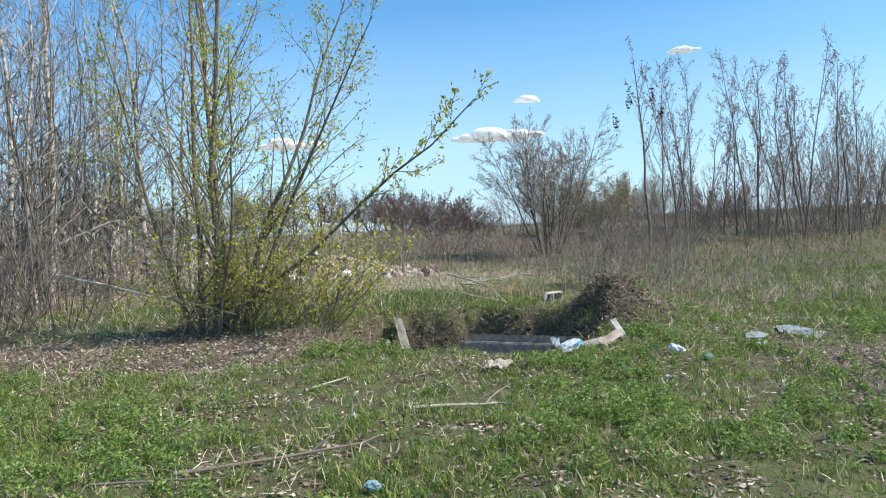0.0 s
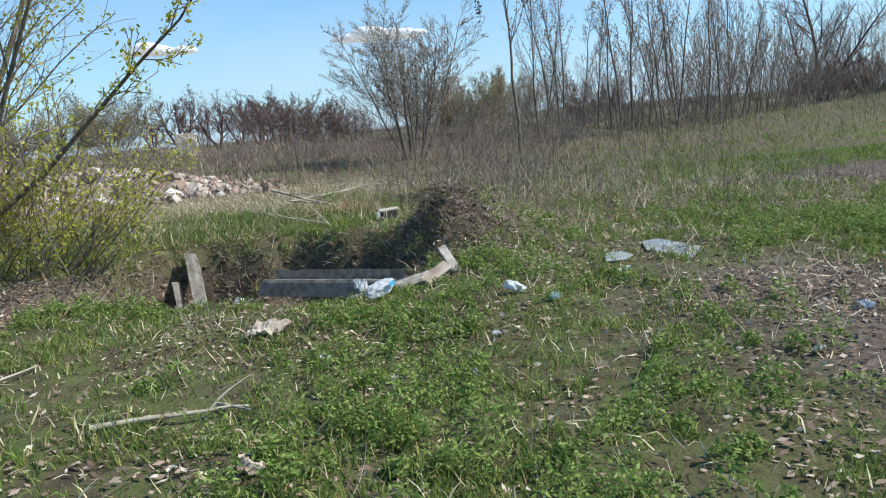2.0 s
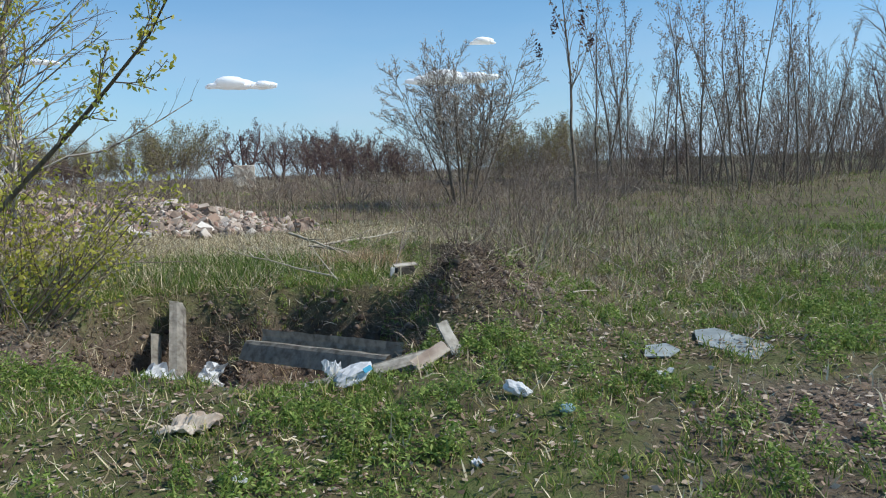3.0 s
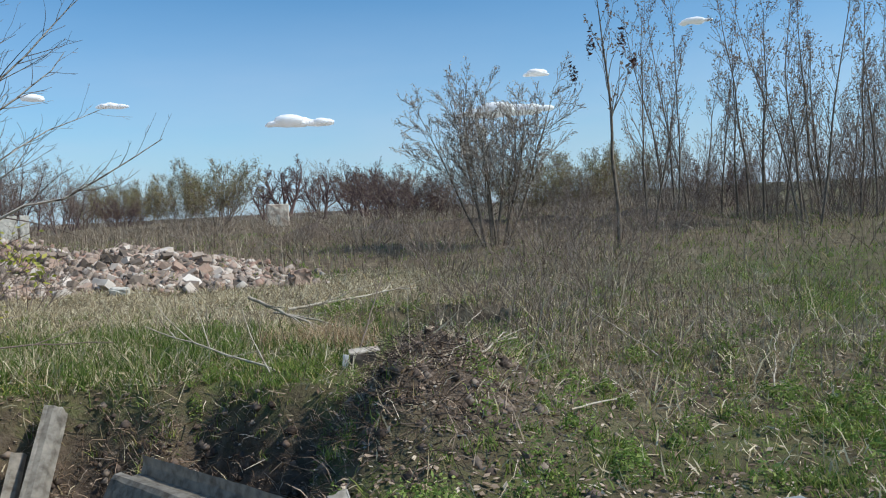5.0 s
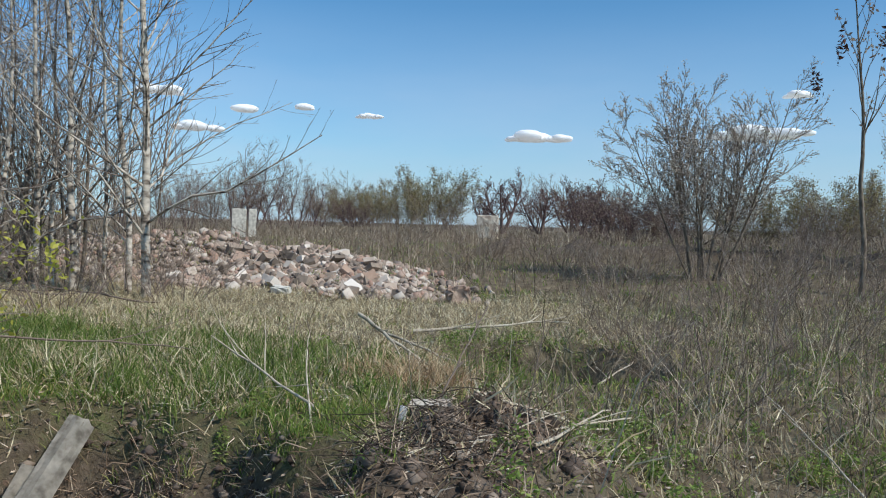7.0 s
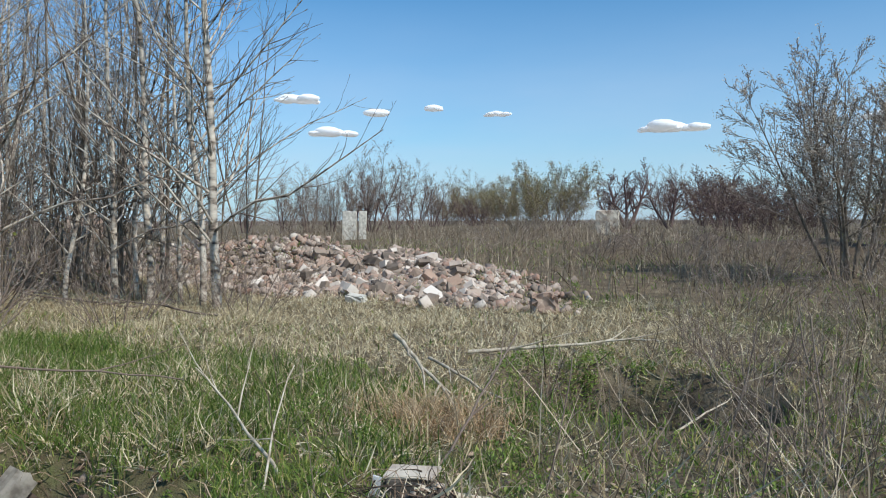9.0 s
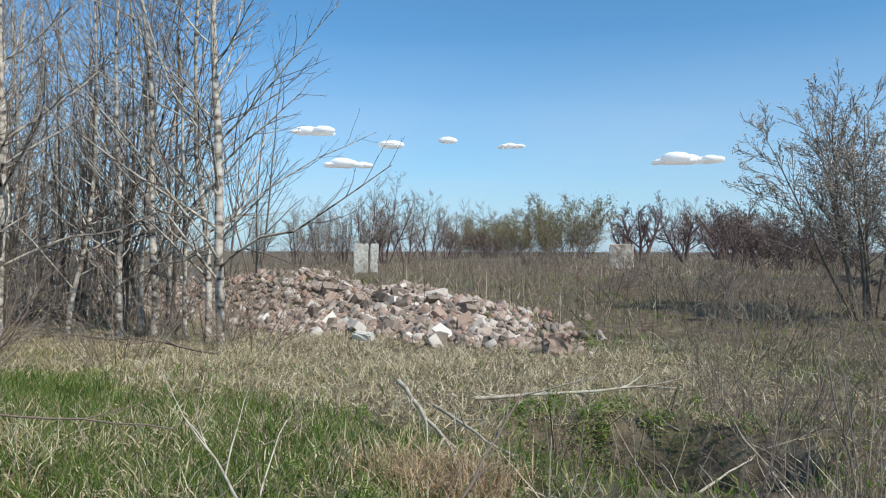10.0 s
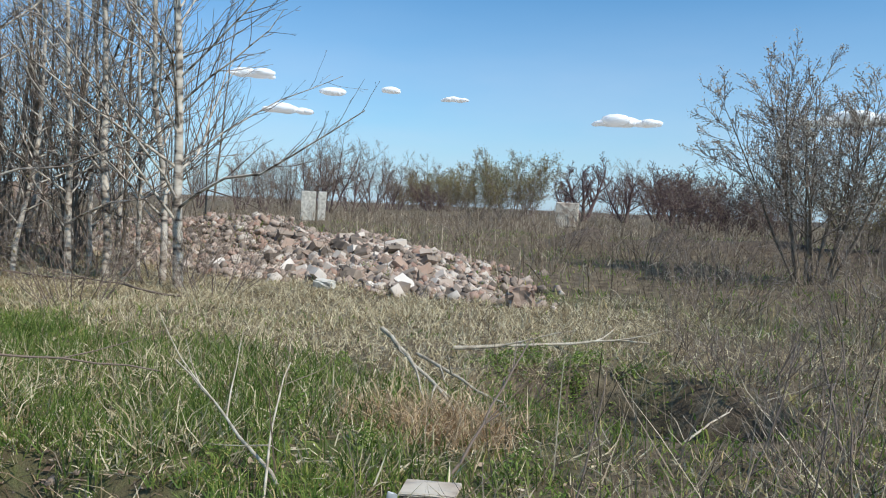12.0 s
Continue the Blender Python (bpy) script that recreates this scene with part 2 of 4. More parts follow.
def lush(x, y):
    r = np.hypot((x + 2.2) / 3.9, (y - 13.2) / 1.5)
    return smooth(1.2, 0.6, r + 0.7 * (vnoise(x, y, 0.9, 8) - 0.5) + 0.4 * (vnoise(x, y, 0.3, 13) - 0.5)) * (1 - smooth(0.0, 0.25, pit(x, y)))


def brown(x, y):
    """The belt of dry weeds."""
    r = np.hypot((x - 3.9) / 2.2, (y - 15.0) / 4.4)
    a = smooth(1.2, 0.75, r + 0.5 * (vnoise(x, y, 1.1, 10) - 0.5))
    b = smooth(19.5, 23.0, y + 2 * (vnoise(x, y, 2.5, 11) - 0.5)) * (0.55 + 0.45 * smooth(15, 6, x - 0.35 * (y - 20))) * smooth(42, 26, x)
    c = 0.75 * smooth(0.45, 0.62, 0.6 * vnoise(x, y, 1.9, 14) + 0.4 * vnoise(x, y, 0.6, 15)) * smooth(8, 10.5, y) * smooth(2.5, 4.5, x) * smooth(42, 26, x)
    return np.clip(np.maximum.reduce([a, b, c]), 0, 1)


def strawy(x, y):
    a = smooth(13.6, 15.2, y + 1.5 * (vnoise(x, y, 1.3, 12) - 0.5)) * smooth(21.5, 19.5, y) * smooth(3.2, 1.2, x)
    return np.clip(a, 0, 1)


# ---- mesh helpers ----
def mesh_of(name, verts, tris=None, quads=None, mat=None, attributes=()):
    me = bpy.data.meshes.new(name)
    tris = np.zeros((0, 3), int) if tris is None else np.asarray(tris, int).reshape(-1, 3)
    quads = np.zeros((0, 4), int) if quads is None else np.asarray(quads, int).reshape(-1, 4)
    verts = np.asarray(verts, float)
    me.vertices.add(len(verts))
    me.vertices.foreach_set("co", verts.ravel())
    me.loops.add(3 * len(tris) + 4 * len(quads))
    me.loops.foreach_set("vertex_index", np.concatenate([tris.ravel(), quads.ravel()]))
    me.polygons.add(len(tris) + len(quads))
    starts = np.concatenate([3 * np.arange(len(tris)), 3 * len(tris) + 4 * np.arange(len(quads))])
    me.polygons.foreach_set("loop_start", starts)
    me.update(calc_edges=True)
    me.validate()
    for key, values in attributes:
        me.attributes.new(key, "FLOAT", "POINT").data.foreach_set("value", np.asarray(values, float))
    if mat:
        me.materials.append(mat)
    return me


def shade_smooth(me):
    me.polygons.foreach_set("use_smooth", np.ones(len(me.polygons), bool))
    return me


def empty(name, x=0.0, y=0.0, z=0.0, turn=0.0):
    ob = new(name)
    ob.empty_display_size = 0.2
    ob.matrix_basis = pose(x, y, z, 0, 0, turn)
    return ob


def part(name, data, material_, parent, label=""):
    """One mesh object under a thing or a part, from a bmesh or a mesh."""
    if isinstance(data, bmesh.types.BMesh):
        me = bpy.data.meshes.new(name)
        data.to_mesh(me)
        data.free()
    else:
        me = data
    if material_ and not me.materials:
        me.materials.append(material_)
    ob = new(name, me)
    ob.parent = parent
    if label:
        ob["label"] = label
    return ob


def tubes(lines, sides):
    """Tapered tubes round polylines [(points, radii)]."""
    V, Q, at = [], [], 0
    ang = np.arange(sides) * 2 * np.pi / sides
    ca, sa = np.cos(ang), np.sin(ang)
    for pts, rad in lines:
        pts, rad = np.asarray(pts, float), np.asarray(rad, float)
        d = np.gradient(pts, axis=0)
        d /= np.linalg.norm(d, axis=1)[:, None] + 1e-9
        ref = np.array([0.0, 0.0, 1.0]) if abs(d[0, 2]) < 0.8 else np.array([1.0, 0.0, 0.0])
        u = np.cross(d, ref)
        u /= np.linalg.norm(u, axis=1)[:, None] + 1e-9
        w = np.cross(d, u)
        ring = pts[:, None] + rad[:, None, None] * (u[:, None] * ca[:, None] + w[:, None] * sa[:, None])
        V.append(ring.reshape(-1, 3))
        n = len(pts)
        a = (np.arange(n - 1)[:, None] * sides + np.arange(sides)).ravel()
        b = (np.arange(n - 1)[:, None] * sides + (np.arange(sides) + 1) % sides).ravel()
        Q.append(np.stack([a, b, b + sides, a + sides], 1) + at)
        at += n * sides
    return np.concatenate(V), np.concatenate(Q)


def tube_mesh(name, lines, sides, mat):
    v, q = tubes(lines, sides)
    return shade_smooth(mesh_of(name, v, quads=q, mat=mat))


def blades(root, lean, tall, wide, curl, r):
    """Bent tapering blades: roots (n,3), lean angle from upright, height, width."""
    n = len(root)
    az = r.random(n) * 2 * np.pi
    out = np.stack([np.cos(az), np.sin(az), np.zeros(n)], 1)
    up = np.array([0, 0, 1.0])
    across = np.stack([-np.sin(az), np.cos(az), np.zeros(n)], 1)
    over = out * np.cos(lean)[:, None] - up * np.sin(lean)[:, None]
    twist = r.uniform(-1.5, 1.5, n)[:, None]
    side = (across * np.cos(twist) + over * np.sin(twist)) * (wide / 2)[:, None]
    l2 = lean + curl
    mid = root + (tall * 0.55)[:, None] * (out * np.sin(lean)[:, None] + up * np.cos(lean)[:, None])
    tip = mid + (tall * 0.45)[:, None] * (out * np.sin(l2)[:, None] + up * np.cos(l2)[:, None])
    V = np.stack([root - side, root + side, mid - side * 0.8, mid + side * 0.8, tip], 1).reshape(-1, 3)
    k = 5 * np.arange(n)[:, None]
    return V, k + np.array([[2, 3, 4]]), k + np.array([[0, 1, 3, 2]])


def leaf_quads(centre, size, r, narrow=0.5, up=0.0):
    """Small folded leaves at random turns; up pushes them towards lying flat."""
    n = len(centre)
    a = r.normal(size=(n, 3))
    a[:, 2] *= 1 - up
    a /= np.linalg.norm(a, axis=1)[:, None]
    b = np.cross(a, r.normal(size=(n, 3)) * [1 - up, 1 - up, 1])
    b /= np.linalg.norm(b, axis=1)[:, None] + 1e-9
    a, b = a * size[:, None], b * (size * narrow)[:, None]
    V = np.stack([centre - a * 0.5, centre + b * 0.5, centre + a * 0.5, centre - b * 0.5], 1).reshape(-1, 3)
    return V, 4 * np.arange(n)[:, None] + np.array([[0, 1, 2, 3]])


def scatter(x0, x1, y0, y1, n, density, r):
    x, y = r.uniform(x0, x1, n), r.uniform(y0, y1, n)
    keep = r.random(n) < density(x, y)
    x, y = x[keep], y[keep]
    return np.stack([x, y, height(x, y)], 1)


# ---- ground ----
def axis(fine0, fine1, step, far):
    xs = list(np.arange(fine0, fine1, step))
    for sign in (-1, 1):
        edge, d = (fine0 if sign < 0 else fine1), step
        while abs(edge) < far:
            d *= 1.16
            edge += sign * d
            xs.append(edge)
    return np.array(sorted(xs))


gx, gy = axis(-9, 9, 0.11, 2500), axis(3, 24, 0.11, 2500)
GX, GY = np.meshgrid(gx, gy)
fx, fy = GX.ravel(), GY.ravel()
i = np.arange(len(gy) - 1)[:, None] * len(gx) + np.arange(len(gx) - 1)
i = i.ravel()
dirt = np.clip(np.maximum.reduce([bare_dirt(fx, fy), pit(fx, fy) * 1.2, mound(fx, fy), under_willow(fx, fy), 1.6 * heap(fx, fy)]), 0, 1)
ground_mesh = shade_smooth(mesh_of("ground", np.stack([fx, fy, height(fx, fy)], 1), quads=np.stack([i, i + 1, i + 1 + len(gx), i + len(gx)], 1),
                      attributes=[("dirt", dirt), ("dry", np.clip(np.maximum(brown(fx, fy), strawy(fx, fy)), 0, 1)),
                                  ("dark", np.clip(np.maximum.reduce([pit(fx, fy), mound(fx, fy), hollow(fx, fy), bank(fx, fy)]), 0, 1))]))


def ground_material():
    m = bpy.data.materials.new("earth_and_turf")
    m.use_nodes = True
    n, l = m.node_tree.nodes, m.node_tree.links
    bsdf = n["Principled BSDF"]
    bsdf.inputs["Roughness"].default_value = 0.95
    bsdf.inputs["Specular IOR Level"].default_value = 0.1
    geo = n.new("ShaderNodeNewGeometry")

    def ramp_of(size, stops, detail=8.0):
        t = n.new("ShaderNodeTexNoise")
        t.inputs["Scale"].default_value, t.inputs["Detail"].default_value = size, detail
        t.inputs["Roughness"].default_value = 0.65
        l.new(geo.outputs["Position"], t.inputs[0])
        rp = n.new("ShaderNodeValToRGB")
        while len(rp.color_ramp.elements) < len(stops):
            rp.color_ramp.elements.new(0.5)
        for e, (p, c) in zip(rp.color_ramp.elements, stops):
            e.position, e.color = p, (*c, 1)
        l.new(t.outputs[0], rp.inputs[0])
        return rp.outputs[0], t.outputs[0]

    def blend(key, a, b):
        at = n.new("ShaderNodeAttribute")
        at.attribute_name = key
        mx = n.new("ShaderNodeMix")
        mx.data_type = "RGBA"
        l.new(at.outputs["Fac"], mx.inputs["Factor"])
        l.new(a, mx.inputs["A"])
        l.new(b, mx.inputs["B"])
        return mx.outputs["Result"]

    turf, fine = ramp_of(3.2, [(0.32, (0.08, 0.062, 0.042)), (0.46, (0.13, 0.115, 0.06)), (0.58, (0.12, 0.14, 0.05)), (0.72, (0.24, 0.20, 0.12))])
    dry, _ = ramp_of(5.0, [(0.3, (0.08, 0.06, 0.042)), (0.5, (0.16, 0.125, 0.085)), (0.7, (0.30, 0.25, 0.16))])
    earth, grit = ramp_of(17.0, [(0.3, (0.075, 0.055, 0.045)), (0.5, (0.15, 0.115, 0.09)), (0.7, (0.25, 0.20, 0.16))])
    # darker earth for pit, ridge and bank; in the hollow it paints shade
    humus_shade, _ = ramp_of(9.0, [(0.3, (0.05, 0.038, 0.031)), (0.5, (0.12, 0.09, 0.07)), (0.7, (0.25, 0.195, 0.155))])
    c = blend("dry", turf, dry)
    c = blend("dirt", c, earth)
    c = blend("dark", c, humus_shade)
    l.new(c, bsdf.inputs["Base Color"])
    b = n.new("ShaderNodeBump")
    b.inputs["Strength"].default_value, b.inputs["Distance"].default_value = 0.8, 0.04
    l.new(grit, b.inputs["Height"])
    l.new(b.outputs[0], bsdf.inputs["Normal"])
    return m


ground_mesh.materials.append(ground_material())
tagged(new("ground", ground_mesh), "uneven waste ground of turf, dry weeds and bare earth", "ground", kind="structure")


# ---- trees ----
def limb(start, way, length, radius, n, r, wander=0.12, rise=0.05, end=0.25):
    """A wandering polyline with its radii."""
    p, d = np.array(start, float), np.array(way, float)
    d /= np.linalg.norm(d)
    pts, step = [p], length / (n - 1)
    for _ in range(n - 1):
        d = d + r.normal(size=3) * wander + np.array([0, 0, rise])
        d /= np.linalg.norm(d)
        p = p + d * step
        pts.append(p)
    return np.array(pts), radius * np.linspace(1, end, n)


def grow(lines, line, level, spec, r):
    """Side branches along a limb; spec: per level (count, first, length, thin, spread, rise, points)."""
    lines[level].append(line)
    if level >= len(spec):
        return
    count, first, length, thin, spread, rise, points = spec[level]
    pts, rad = line
    total = np.linalg.norm(np.diff(pts, axis=0), axis=1).sum()
    for k in range(count):
        f = first + (1 - first) * (k + r.random()) / count
        s = f * (len(pts) - 1)
        i = min(int(s), len(pts) - 2)
        p = pts[i] + (pts[i + 1] - pts[i]) * (s - i)
        d = pts[i + 1] - pts[i]
        d /= np.linalg.norm(d)
        side = np.cross(d, r.normal(size=3))
        side /= np.linalg.norm(side) + 1e-9
        way = d * math.cos(spread) + side * math.sin(spread)
        L = total * length * (0.55 + 0.6 * r.random()) * (1.15 - 0.75 * f)
        R = max(rad[i] * thin, 0.0022)
        grow(lines, limb(p, way, L, R, points, r, 0.13, rise), level + 1, spec, r)


def tree(name, stems, spec, seed, bark, twig, leaf=None, leaf_count=0, leaf_size=0.03, clump=0.05, thin_min=1.0, leaf_name="foliage", narrow=0.5):
    """stems: (offset, way, length, radius, points). Returns an Empty with trunk, branches, twigs and leaves."""
    r = np.random.default_rng(seed)
    lines = [[] for _ in range(len(spec) + 1)]
    for off, way, length, radius, points in stems:
        grow(lines, limb(off, way, length, radius, points, r, 0.06, 0.06, 0.15), 0, spec, r)
    thing = empty(name)
    fat = lambda group: [(p, np.maximum(q, 0.0028 * thin_min)) for p, q in group]
    for k, one in enumerate(lines[0]):
        part("trunk", tube_mesh("trunk", fat([one]), 7, bark), None, thing)
    part("branchwork", tube_mesh("branchwork", fat(lines[1]), 4, bark if len(spec) > 1 else twig), None, thing)["kind"] = "stuff"
    fine = [x for group in lines[2:] for x in group]
    if fine:
        part("twigwork", tube_mesh("twigwork", fat(fine), 3, twig), None, thing)["kind"] = "stuff"
    if leaf:
        ends = fine or lines[1]
        pts = np.concatenate([p[len(p) // 3:] for p, _ in ends])
        c = pts[r.integers(0, len(pts), leaf_count)] + r.normal(size=(leaf_count, 3)) * clump
        v, q = leaf_quads(c, leaf_size * r.uniform(0.6, 1.4, leaf_count), r, narrow)
        part(leaf_name, mesh_of(leaf_name, v, quads=q, mat=leaf), None, thing)["kind"] = "stuff"
    return thing


def put(thing, x, y, label, category="tree", group="", turn=0.0, size=1.0, sink=0.04):
    thing.matrix_basis = pose(x, y, z_at(x, y) - sink, 0, 0, turn)
    thing.scale = (size, size, size)
    return tagged(thing, label, category, group)


def again(thing, x, y, turn, size, label="", lean=(0, 0)):
    c = copy_thing(thing, pose(x, y, z_at(x, y) - 0.04, lean[0], lean[1], turn))
    c.scale = (size, size, size)
    if label:
        c["label"] = label
    return c


def spread_stems(n, tilt, length, radius, r, points=8, base=0.15):
    out = []
    for k in range(n):
        a = 2 * math.pi * (k + r.random() * 0.7) / n
        t = tilt * (0.35 + 0.75 * r.random())
        out.append(((base * math.cos(a), base * math.sin(a), 0), (math.sin(t) * math.cos(a), math.sin(t) * math.sin(a), math.cos(t)), length * r.uniform(0.75, 1.1), radius * r.uniform(0.7, 1.1), points))
    return out


R = np.random.default_rng(21)

# the leafing willow shrub beside the pit
willow = tree("willow_shrub", [((0.0, 0, 0), (0.02, 0.0, 1), 6.6, 0.055, 10), ((0.12, 0.1, 0), (0.12, 0.1, 1), 6.2, 0.05, 10), ((-0.2, 0.05, 0), (-0.05, 0.1, 1), 6.4, 0.05, 10),
               ((0.2, 0, 0), (0.32, 0.05, 1), 5.6, 0.045, 10), ((-0.3, 0, 0), (-0.28, 0.05, 1), 4.6, 0.04, 10), ((0.3, -0.1, 0), (0.6, -0.1, 1), 4.8, 0.04, 10), ((0.1, -0.2, 0), (0.2, -0.3, 1), 4.0, 0.03, 9)],
              [(17, 0.12, 0.34, 0.4, 0.55, 0.09, 6), (8, 0.2, 0.45, 0.5, 0.6, 0.05, 4)], 3, M_BARK, M_TWIG, M_WILLOW, 9500, 0.055, 0.06, narrow=0.4)
put(willow, -3.3, 10.55, "yellow-green willow shrub coming into leaf over dead leaves", "shrub")
# its long low limb, and the leafy skirt
r = np.random.default_rng(5)
low = [[], [], []]
grow(low, (np.array([(0.15, -0.05, 0.2), (0.75, -0.2, 0.65), (1.5, -0.4, 1.15), (2.25, -0.6, 1.8), (2.7, -0.85, 2.15), (3.2, -1.4, 2.42), (3.72, -2.05, 2.85)]) , np.linspace(0.034, 0.006, 7)), 0,
     [(13, 0.25, 0.24, 0.45, 0.75, 0.16, 5), (5, 0.2, 0.4, 0.6, 0.6, 0.05, 3)], r)
limb_part = part("low_limb", tube_mesh("low_limb", low[0], 6, M_BARK), None, willow)
part("side_growth", tube_mesh("side_growth", [(p, np.maximum(q, 0.004)) for p, q in low[1] + low[2]], 4, M_TWIG), None, willow)["kind"] = "stuff"
pts = np.concatenate([p[1:] for p, _ in low[1] + low[2]])
c = pts[r.integers(0, len(pts), 620)] + r.normal(size=(620, 3)) * 0.03
v, q = leaf_quads(c, 0.055 * r.uniform(0.6, 1.4, 620), r, 0.5)
part("limb_foliage", mesh_of("limb_foliage", v, quads=q, mat=M_WILLOW), None, willow)["kind"] = "stuff"
skirt = [[], [], []]
for k in range(110):
    a = r.uniform(-2.6, 0.7)
    grow(skirt, limb((r.uniform(-0.7, 1.7), r.uniform(-0.3, 0.4), 0), (math.cos(a) * 0.8, math.sin(a) * 0.4, 0.9), r.uniform(1.0, 2.1), 0.009, 6, r, 0.1, 0.0), 0, [(6, 0.2, 0.35, 0.6, 0.6, 0.03, 4)], r)
part("low_brush", tube_mesh("low_brush", [(p, np.maximum(q, 0.003)) for g in skirt[:2] for p, q in g], 3, M_TWIG), None, willow)["kind"] = "stuff"
pts = np.concatenate([p[1:] for g in skirt[:2] for p, _ in g])
c = pts[r.integers(0, len(pts), 8200)] + r.normal(size=(8200, 3)) * 0.05
v, q = leaf_quads(c, 0.05 * r.uniform(0.6, 1.4, 8200), r, 0.5)
part("skirt_foliage", mesh_of("skirt_foliage", v, quads=q, mat=M_WILLOW), None, willow)["kind"] = "stuff"

# birches round the rubble
BIRCH = [(34, 0.10, 0.38, 0.36, 0.95, 0.07, 7), (9, 0.15, 0.42, 0.55, 0.6, 0.05, 5), (1, 0.25, 0.4, 0.6, 0.6, 0.03, 3)]
birches = []
for k, (high, rad, way) in enumerate([(9.5, 0.085, (0.10, 0, 1)), (9.0, 0.065, (0.07, 0.02, 1)), (8.5, 0.05, (-0.04, 0, 1)), (9.5, 0.075, (-0.03, 0.04, 1))]):
    birches.append(tree("birch_tree", [((0, 0, 0), way, high, rad, 14)], BIRCH, 40 + k, M_BIRCH, M_TWIG, thin_min=1.1))
SPOTS = [(-5.53, 17.90, 0, 1.00, 0, 0),
         (-6.27, 18.30, 0, 0.95, 0, 0),
         (-6.71, 18.20, 40, 0.85, 0, 0),
         (-7.15, 17.90, 0, 1.00, 0, 0),
         (-7.68, 17.60, 20, 0.75, 0, 0),
         (-8.37, 18.60, 200, 0.85, 0, 0),
         (-12.55, 20.00, 80, 1.05, 0, 4),
         (-14.82, 21.00, 110, 0.95, 0, 3),
         (-15.03, 20.50, 10, 0.90, 0, -3),
         (-14.90, 20.00, 150, 1.10, 0, 2),
         (-13.71, 19.00, 250, 0.90, 0, -2),
         (-15.40, 19.50, 300, 1.05, 0, 5),
         (-14.04, 18.50, 33, 0.85, 0, -3),
         (-13.70, 17.50, 90, 1.00, 0, 2),
         (-14.07, 17.00, 50, 0.90, 0, -2),
         (-8.45, 14.50, 0, 0.90, 0, 3),
         (-8.53, 16.00, 40, 1.00, 0, 0),
         (-8.29, 15.00, 70, 0.80, 0, -6),
         (-8.23, 17.00, 120, 0.90, 0, 4),
         (-9.01, 14.00, 220, 0.90, 0, -3),
         (-14.31, 22.00, 15, 0.90, 0, -2),
         (-10.90, 19.20, 95, 0.80, 0, 5),
         (-18.52, 23.00, 45, 1.00, 0, 1),
         (-12.57, 18.80, 135, 0.80, 0, -4),
         (-19.44, 22.00, 77, 1.00, 0, 3),
         (-17.66, 20.00, 66, 1.00, 0, 0),
         (-14.11, 18.00, 10, 0.90, 0, 4),
         (-8.28, 19.20, 160, 0.70, 0, 2),
         (-17.66, 19.00, 10, 1.00, 0, 0),
         (-11.18, 20.50, 100, 0.75, 0, -3)]
for k, (x, y, turn, size, lx, ly) in enumerate(SPOTS):
    if k < 4:
        put(birches[k], x, y, "bare white-barked birch at the edge of the rubble", "tree", "birches by the rubble", turn, size)
    else:
        again(birches[k % 4], x, y, turn, size, lean=(lx, ly))
# darker saplings between the birches
thin = tree("bare_sapling", spread_stems(3, 0.2, 7.0, 0.035, R, 10), [(13, 0.2, 0.28, 0.45, 0.5, 0.08, 4), (5, 0.2, 0.4, 0.6, 0.5, 0.03, 3)], 60, M_BARK, M_TWIG, thin_min=1.3)
put(thin, -8.4, 15.2, "bare multi-stemmed sapling in a thicket", "tree", "thicket saplings", 30, 1.0)
for k in range(30):
    x = R.uniform(-18, -7.6)
    y = R.uniform(13.2, 24) if x < -9.5 else R.choice([R.uniform(13.4, 16), R.uniform(18.2, 19.4)])
    again(thin, x, y, R.uniform(0, 360), R.uniform(0.6, 1.25), lean=(R.uniform(-6, 6), R.uniform(-6, 6)))

# the pale flowering goat willow in the weeds
goat = tree("goat_willow", spread_stems(12, 0.46, 4.5, 0.05, R, 9, 0.35), [(17, 0.28, 0.5, 0.42, 0.75, 0.05, 6), (9, 0.12, 0.45, 0.55, 0.55, 0.04, 4), (4, 0.2, 0.45, 0.7, 0.5, 0.03, 3)], 71, M_BARK, M_TWIG, M_CATKIN, 17000, 0.05, 0.05, 1.9, "foliage", 0.45)
put(goat, 3.75, 26.3, "wide bare goat willow with pale catkins", "shrub", size=0.93)
# the tall slim tree with dry pods
pod_tree = tree("pod_tree", [((0, 0, 0), (-0.05, 0, 1), 6.3, 0.06, 12)], [(12, 0.42, 0.30, 0.45, 0.45, 0.10, 6), (4, 0.3, 0.4, 0.6, 0.5, 0.04, 4)], 82, M_BARK, M_TWIG, M_BUD, 160, 0.09, 0.04, 1.6, "foliage", 0.5)
put(pod_tree, 6.67, 24.00, "slim bare tree with clusters of dry pods", "tree", size=1.0)
r = np.random.default_rng(4)
for px_, py_, pz_ in ((-0.55, -0.1, 5.0), (0.28, 0.1, 5.2), (-0.95, 0.0, 4.3), (0.5, 0.0, 4.6)):
    c = np.array([px_, py_, pz_]) + r.normal(size=(60, 3)) * [0.05, 0.05, 0.14]
    v, q = leaf_quads(c, 0.11 * r.uniform(0.6, 1.3, 60), r, 0.4)
    part("seed_head", mesh_of("seed_head", v, quads=q, mat=M_POD), None, pod_tree, "dark dry seed cluster")["kind"] = "stuff"

